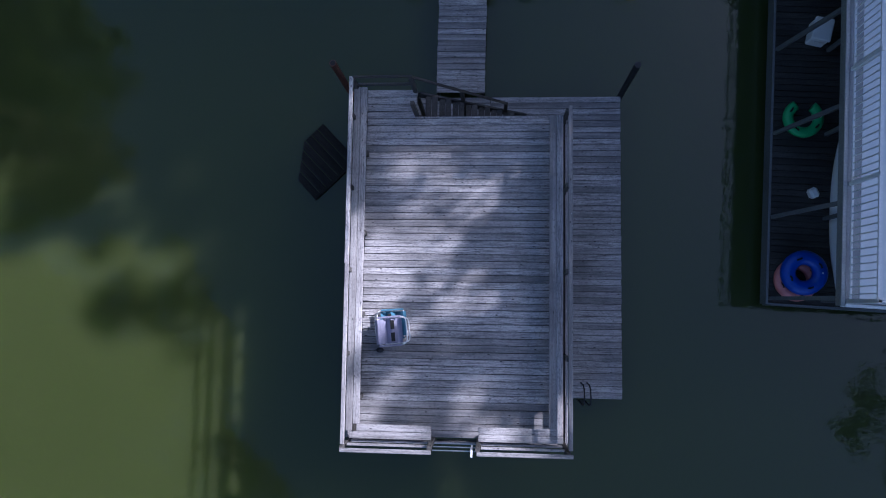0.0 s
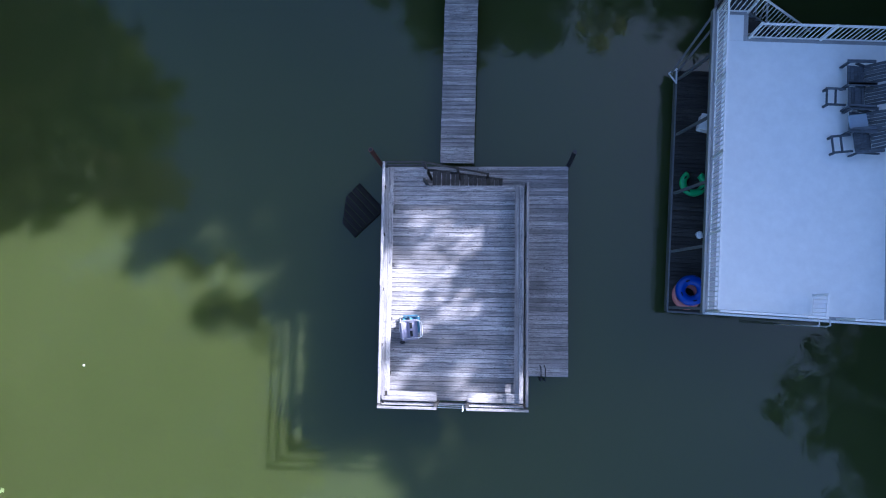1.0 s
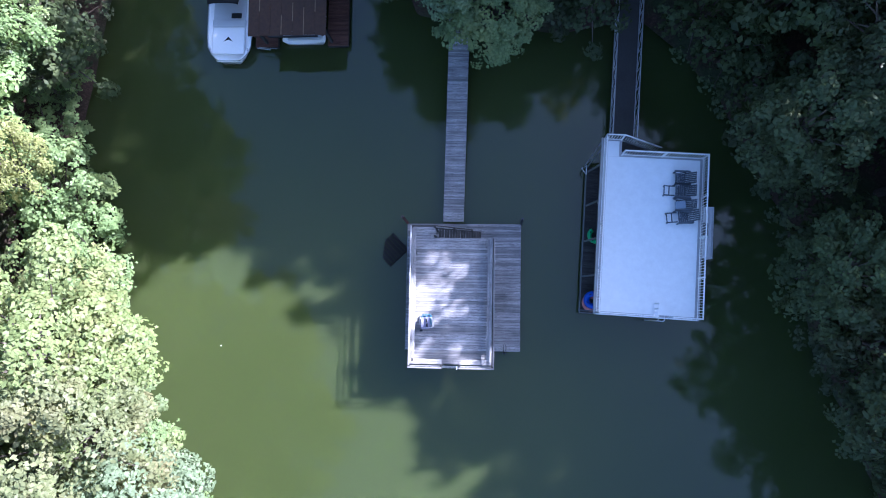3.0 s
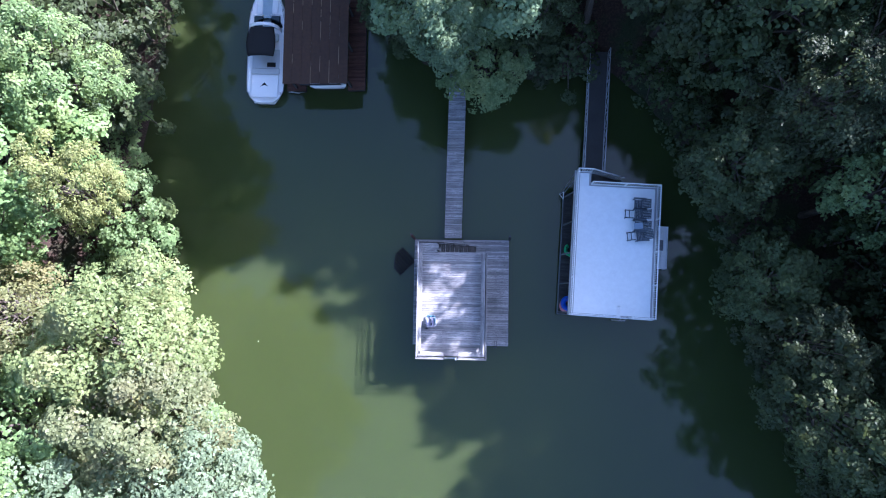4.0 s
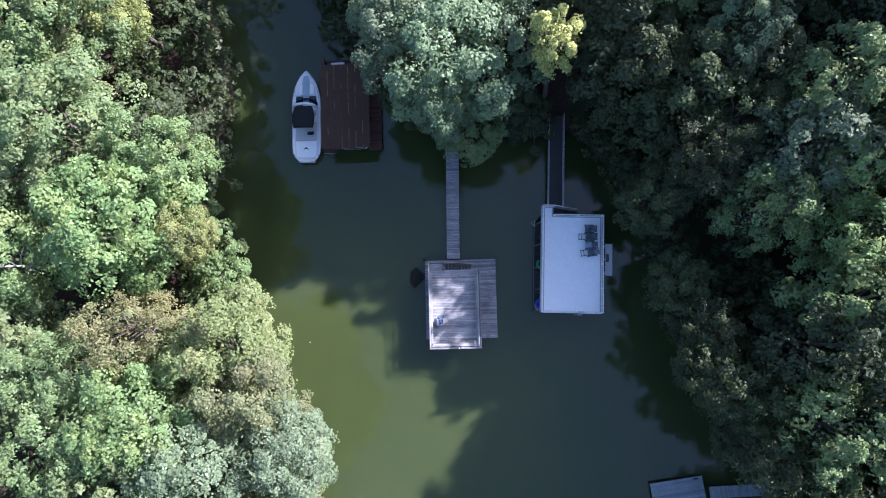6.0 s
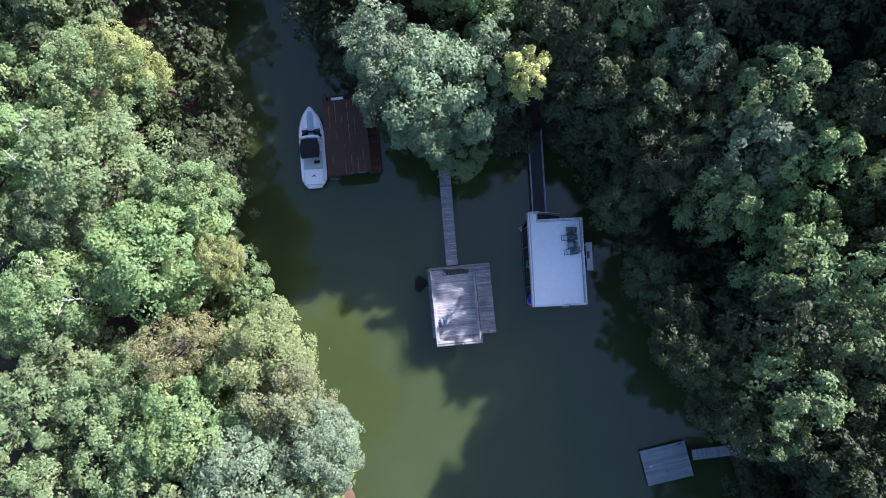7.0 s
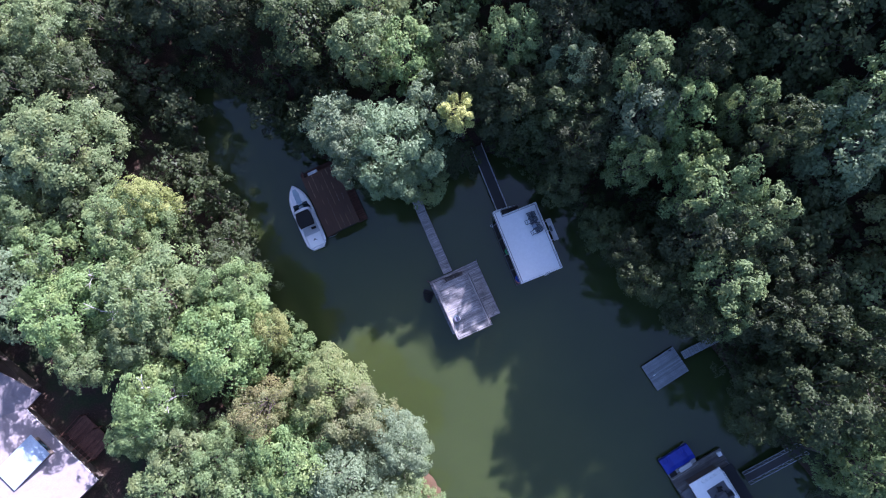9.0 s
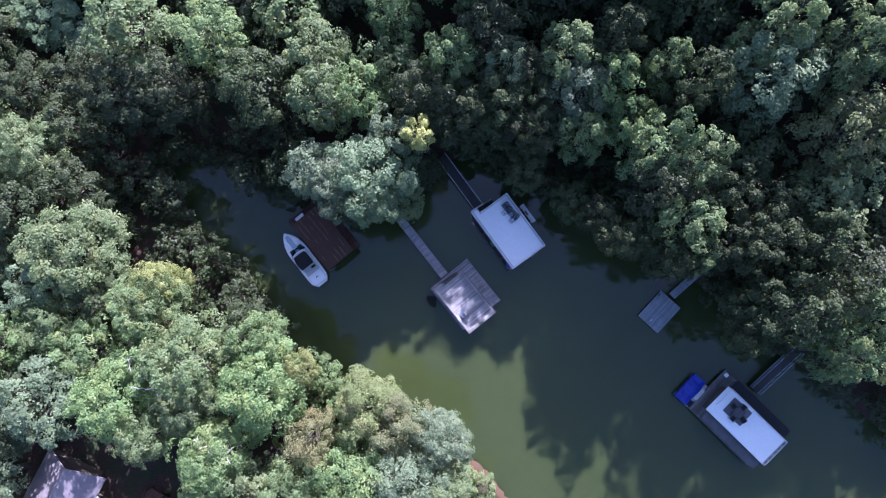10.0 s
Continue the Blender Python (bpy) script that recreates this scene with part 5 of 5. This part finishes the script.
def patio_set():
    t = thing("patio_table", "dark square patio table on the white sundeck", "table", at=(14.3, -29.6, 3.152), turn=8)
    part("top", box(-0.55, 0.55, -0.55, 0.55, 0.70, 0.74, 0.01), CHARCOAL, t)
    for x in (-0.48, 0.48):
        for y in (-0.48, 0.48):
            part("leg", box(x - 0.03, x + 0.03, y - 0.03, y + 0.03, 0, 0.70), DARK_STEEL, t)
    for k, (dx, dy) in enumerate(((0.95, 0.1), (-0.95, -0.1), (0.1, 0.98), (-0.1, -0.98))):
        c = thing("patio_chair", "dark patio armchair drawn up to the table", "chair", "chairs round the patio table", (14.3 + dx, -29.6 + dy, 3.152), math.degrees(math.atan2(dy, dx)))
        part("seat", box(-0.28, 0.28, -0.3, 0.3, 0.38, 0.46, 0.03), CANVAS, c)
        part("backrest", box(0.26, 0.34, -0.3, 0.3, 0.46, 0.95, 0.03), CANVAS, c)
        for y in (-0.33, 0.33):
            part("armrest", box(-0.28, 0.32, y - 0.03, y + 0.03, 0.62, 0.66, 0.01), CHARCOAL, c)
            part("leg", box(-0.28, -0.22, y - 0.03, y + 0.03, 0, 0.62), CHARCOAL, c)
            part("leg", box(0.26, 0.32, y - 0.03, y + 0.03, 0, 0.62), CHARCOAL, c)
    m = thing("outdoor_rug", "dark grey rug under the patio table", "rug", at=(14.4, -29.6, 3.152), turn=8)
    part("weave", box(-1.15, 1.15, -1.45, 1.45, 0, 0.012), painted("dark_rug", (0.12, 0.125, 0.14), 0.95), m)


patio_set()


def pontoon():
    b = thing("pontoon_boat", "small pontoon boat under a bright blue tarpaulin", "boat", at=(11.95, -24.85, 0), turn=8)
    for x in (-1.6, 1.6):
        part("pontoon", bar((x, -1.3, 0.12), (x, 1.3, 0.12), 0.28, 12), GREY_STEEL, b, smooth=True)
    part("deck", box(-1.9, 1.9, -1.35, 1.35, 0.40, 0.50, 0.02), GREY_STEEL, b)
    rings = []
    rng = random.Random(6)
    for i in range(13):
        x = -1.95 + 3.9 * i / 12
        sag = 0.10 * math.sin(i * 1.05) + rng.uniform(-0.03, 0.03)
        ridge = 1.25 + sag
        rings.append([(x, -0.55, 0.55), (x, -0.50, ridge - 0.15), (x, 0.1, ridge + 0.08), (x, 0.75, ridge), (x, 1.32 + 0.05 * math.sin(i * 2.1), 1.0), (x, 1.38, 0.55)])
    part("tarpaulin", loft(rings), BLUE_TARP, b, "sagging bright blue tarpaulin")
    part("rear_seat", box(-0.5, 1.2, -1.2, -0.65, 0.50, 0.95, 0.06), VINYL, b, "pale grey bench seat")
    part("rear_rail", tube_path([(-1.8, -1.3, 0.5), (-1.8, -1.3, 1.1), (1.8, -1.3, 1.1), (1.8, -1.3, 0.5)], 0.025, 6), GREY_STEEL, b)
    part("canopy_strip", box(-1.75, -0.9, -1.15, -0.62, 0.52, 0.9, 0.05), CANVAS, b, "dark folded cover")


pontoon()
truss_ramp((18.3, -29.62, 0.8), -83.5, 7.6, 1.25, 0.9, "steel truss ramp from the bank to the second boathouse", 0.9)


# ---- house on the west bank ----
DORMER = painted("pale_blue_metal_roof", (0.42, 0.50, 0.60), 0.3, 0.2, 0.2, 1.5)


def lake_house():
    g = 6.0
    h = thing("house", "house with pale grey shingle roof half hidden by trees", "house", at=(-49.5, 1.8, 0), turn=24)
    # own x runs into the house (west), own y along the east eave (north)
    W, L, eave, ridge = 18.0, 13.0, 8.9, 12.6

    def gable(x0, x1, y0, y1, e, r, along="y"):
        t = 0.18
        if along == "y":
            xm = (x0 + x1) / 2
            prof = [(x0, e), (xm, r), (x1, e), (x1, e - t), (xm, r - t), (x0, e - t)]
            rings = [[(x, y, z) for x, z in prof] for y in (y0, y1)]
        else:
            ym = (y0 + y1) / 2
            prof = [(y0, e), (ym, r), (y1, e), (y1, e - t), (ym, r - t), (y0, e - t)]
            rings = [[(x, y, z) for y, z in prof] for x in (x0, x1)]
        return loft(rings)
    part("wall", box(-W + 0.5, -0.5, 0.5, L - 0.5, 0.0, eave), SIDING, h)
    part("roof", gable(-W, 0, 0, L, eave, ridge), SHINGLE, h, "pale grey shingle roof")
    part("wing_wall", box(-W + 1, 2.0, L + 0.3, L + 6.5, 0.0, eave - 0.3), SIDING, h)
    part("wing_roof", gable(-W + 0.5, 2.5, L - 1.2, L + 7, eave - 0.1, ridge - 1.0, "x"), SHINGLE, h, "pale grey shingle roof")
    part("ridge_cap", box(-W / 2 - 0.12, -W / 2 + 0.12, 0, L, ridge - 0.02, ridge + 0.04, 0.02), SHINGLE, h)
    part("dormer_wall", box(-4.8, -0.9, 5.8, 8.4, eave - 0.2, 10.9), SIDING, h, "dark dormer wall")
    part("dormer_roof", beam((-5.6, 7.1, 11.5), (-0.4, 7.1, 10.9), 3.1, 0.12), DORMER, h, "pale blue metal dormer roof")
    part("dormer_side_window", box(-4.4, -1.3, 8.402, 8.44, 9.6, 10.8), GLASSY, h, "dark side window of the dormer")
    part("dormer_window", box(-0.898, -0.86, 6.3, 7.9, 9.5, 10.6), GLASSY, h)
    part("gutter", box(-0.02, 0.1, 0, L, eave - 0.22, eave - 0.1, 0.02), GREY_STEEL, h)
    # timber deck and its rails on the east side
    d = part("terrace", box(0.3, 3.4, 2.4, 6.9, 7.0, 7.12), WOOD_BROWN, h, "brown timber terrace")
    for k in range(9):
        part("terrace_slat", box(0.2, 3.6, 2.4 + 0.55 * k, 2.48 + 0.55 * k, 8.3, 8.42), WOOD_BROWN, h, "open terrace rafter")
    for x in (0.4, 3.3):
        for y in (2.44, 4.64, 6.84):
            part("terrace_post", box(x - 0.07, x + 0.07, y - 0.07, y + 0.07, 3.0, 8.3), WOOD_BROWN, h)


lake_house()


# ---- dead branches and small things ----
def dead_tree(x, y, top, turn, spread):
    """A bare bleached snag that stands among the crowns."""
    rng = random.Random(int(abs(x) * 10))
    g = max(0.0, float(ground_height(x, y)))
    b = thing("dead_tree", "bare bleached dead tree standing among green crowns", "tree", "dead trees in the wood", (x, y, g), turn)
    H = top - g
    part("trunk", tube_path([(0, 0, -0.4), (0.15, 0.05, H * 0.4), (-0.1, 0.1, H * 0.75), (0.25, 0.0, H)], 0.07, 8), DEADWOOD, b, smooth=True)
    for k in range(5):
        a = 0.6 + k * 1.3
        foot = Vector((0.0, 0.05, H * (0.80 + 0.04 * k)))
        tip = foot + Vector((math.cos(a) * spread * rng.uniform(0.6, 1.1), math.sin(a) * spread * rng.uniform(0.6, 1.1), 0.5 + 0.3 * k))
        knee = foot.lerp(tip, 0.55) + Vector((0, 0, 0.25))
        limb = part("limb", tube_path([foot, knee, tip], 0.028, 6), DEADWOOD, b, smooth=True)
        for s in (-1, 1):
            end = knee.lerp(tip, 0.5) + Vector((-math.sin(a) * s * 0.5, math.cos(a) * s * 0.5, 0.3)) * rng.uniform(0.6, 1.3)
            part("twig", bar(knee, end, 0.018, 5, 0.006), DEADWOOD, limb)


for row in ((-36.6, 21.0, 19.0, 10, 1.9), (-35.9, 8.2, 18.6, 80, 2.0), (-36.4, 17.0, 19.0, 140, 1.6), (-34.4, 6.4, 18.0, 310, 1.5)):
    dead_tree(*row)


bm = bmesh.new()
bmesh.ops.create_uvsphere(bm, u_segments=14, v_segments=8, radius=0.04, matrix=Matrix.Translation((-17.3, -0.04, 0.02)))
solo("buoy", bm, GEL, "tiny white marker buoy floating on the water", "buoy", smooth=True)
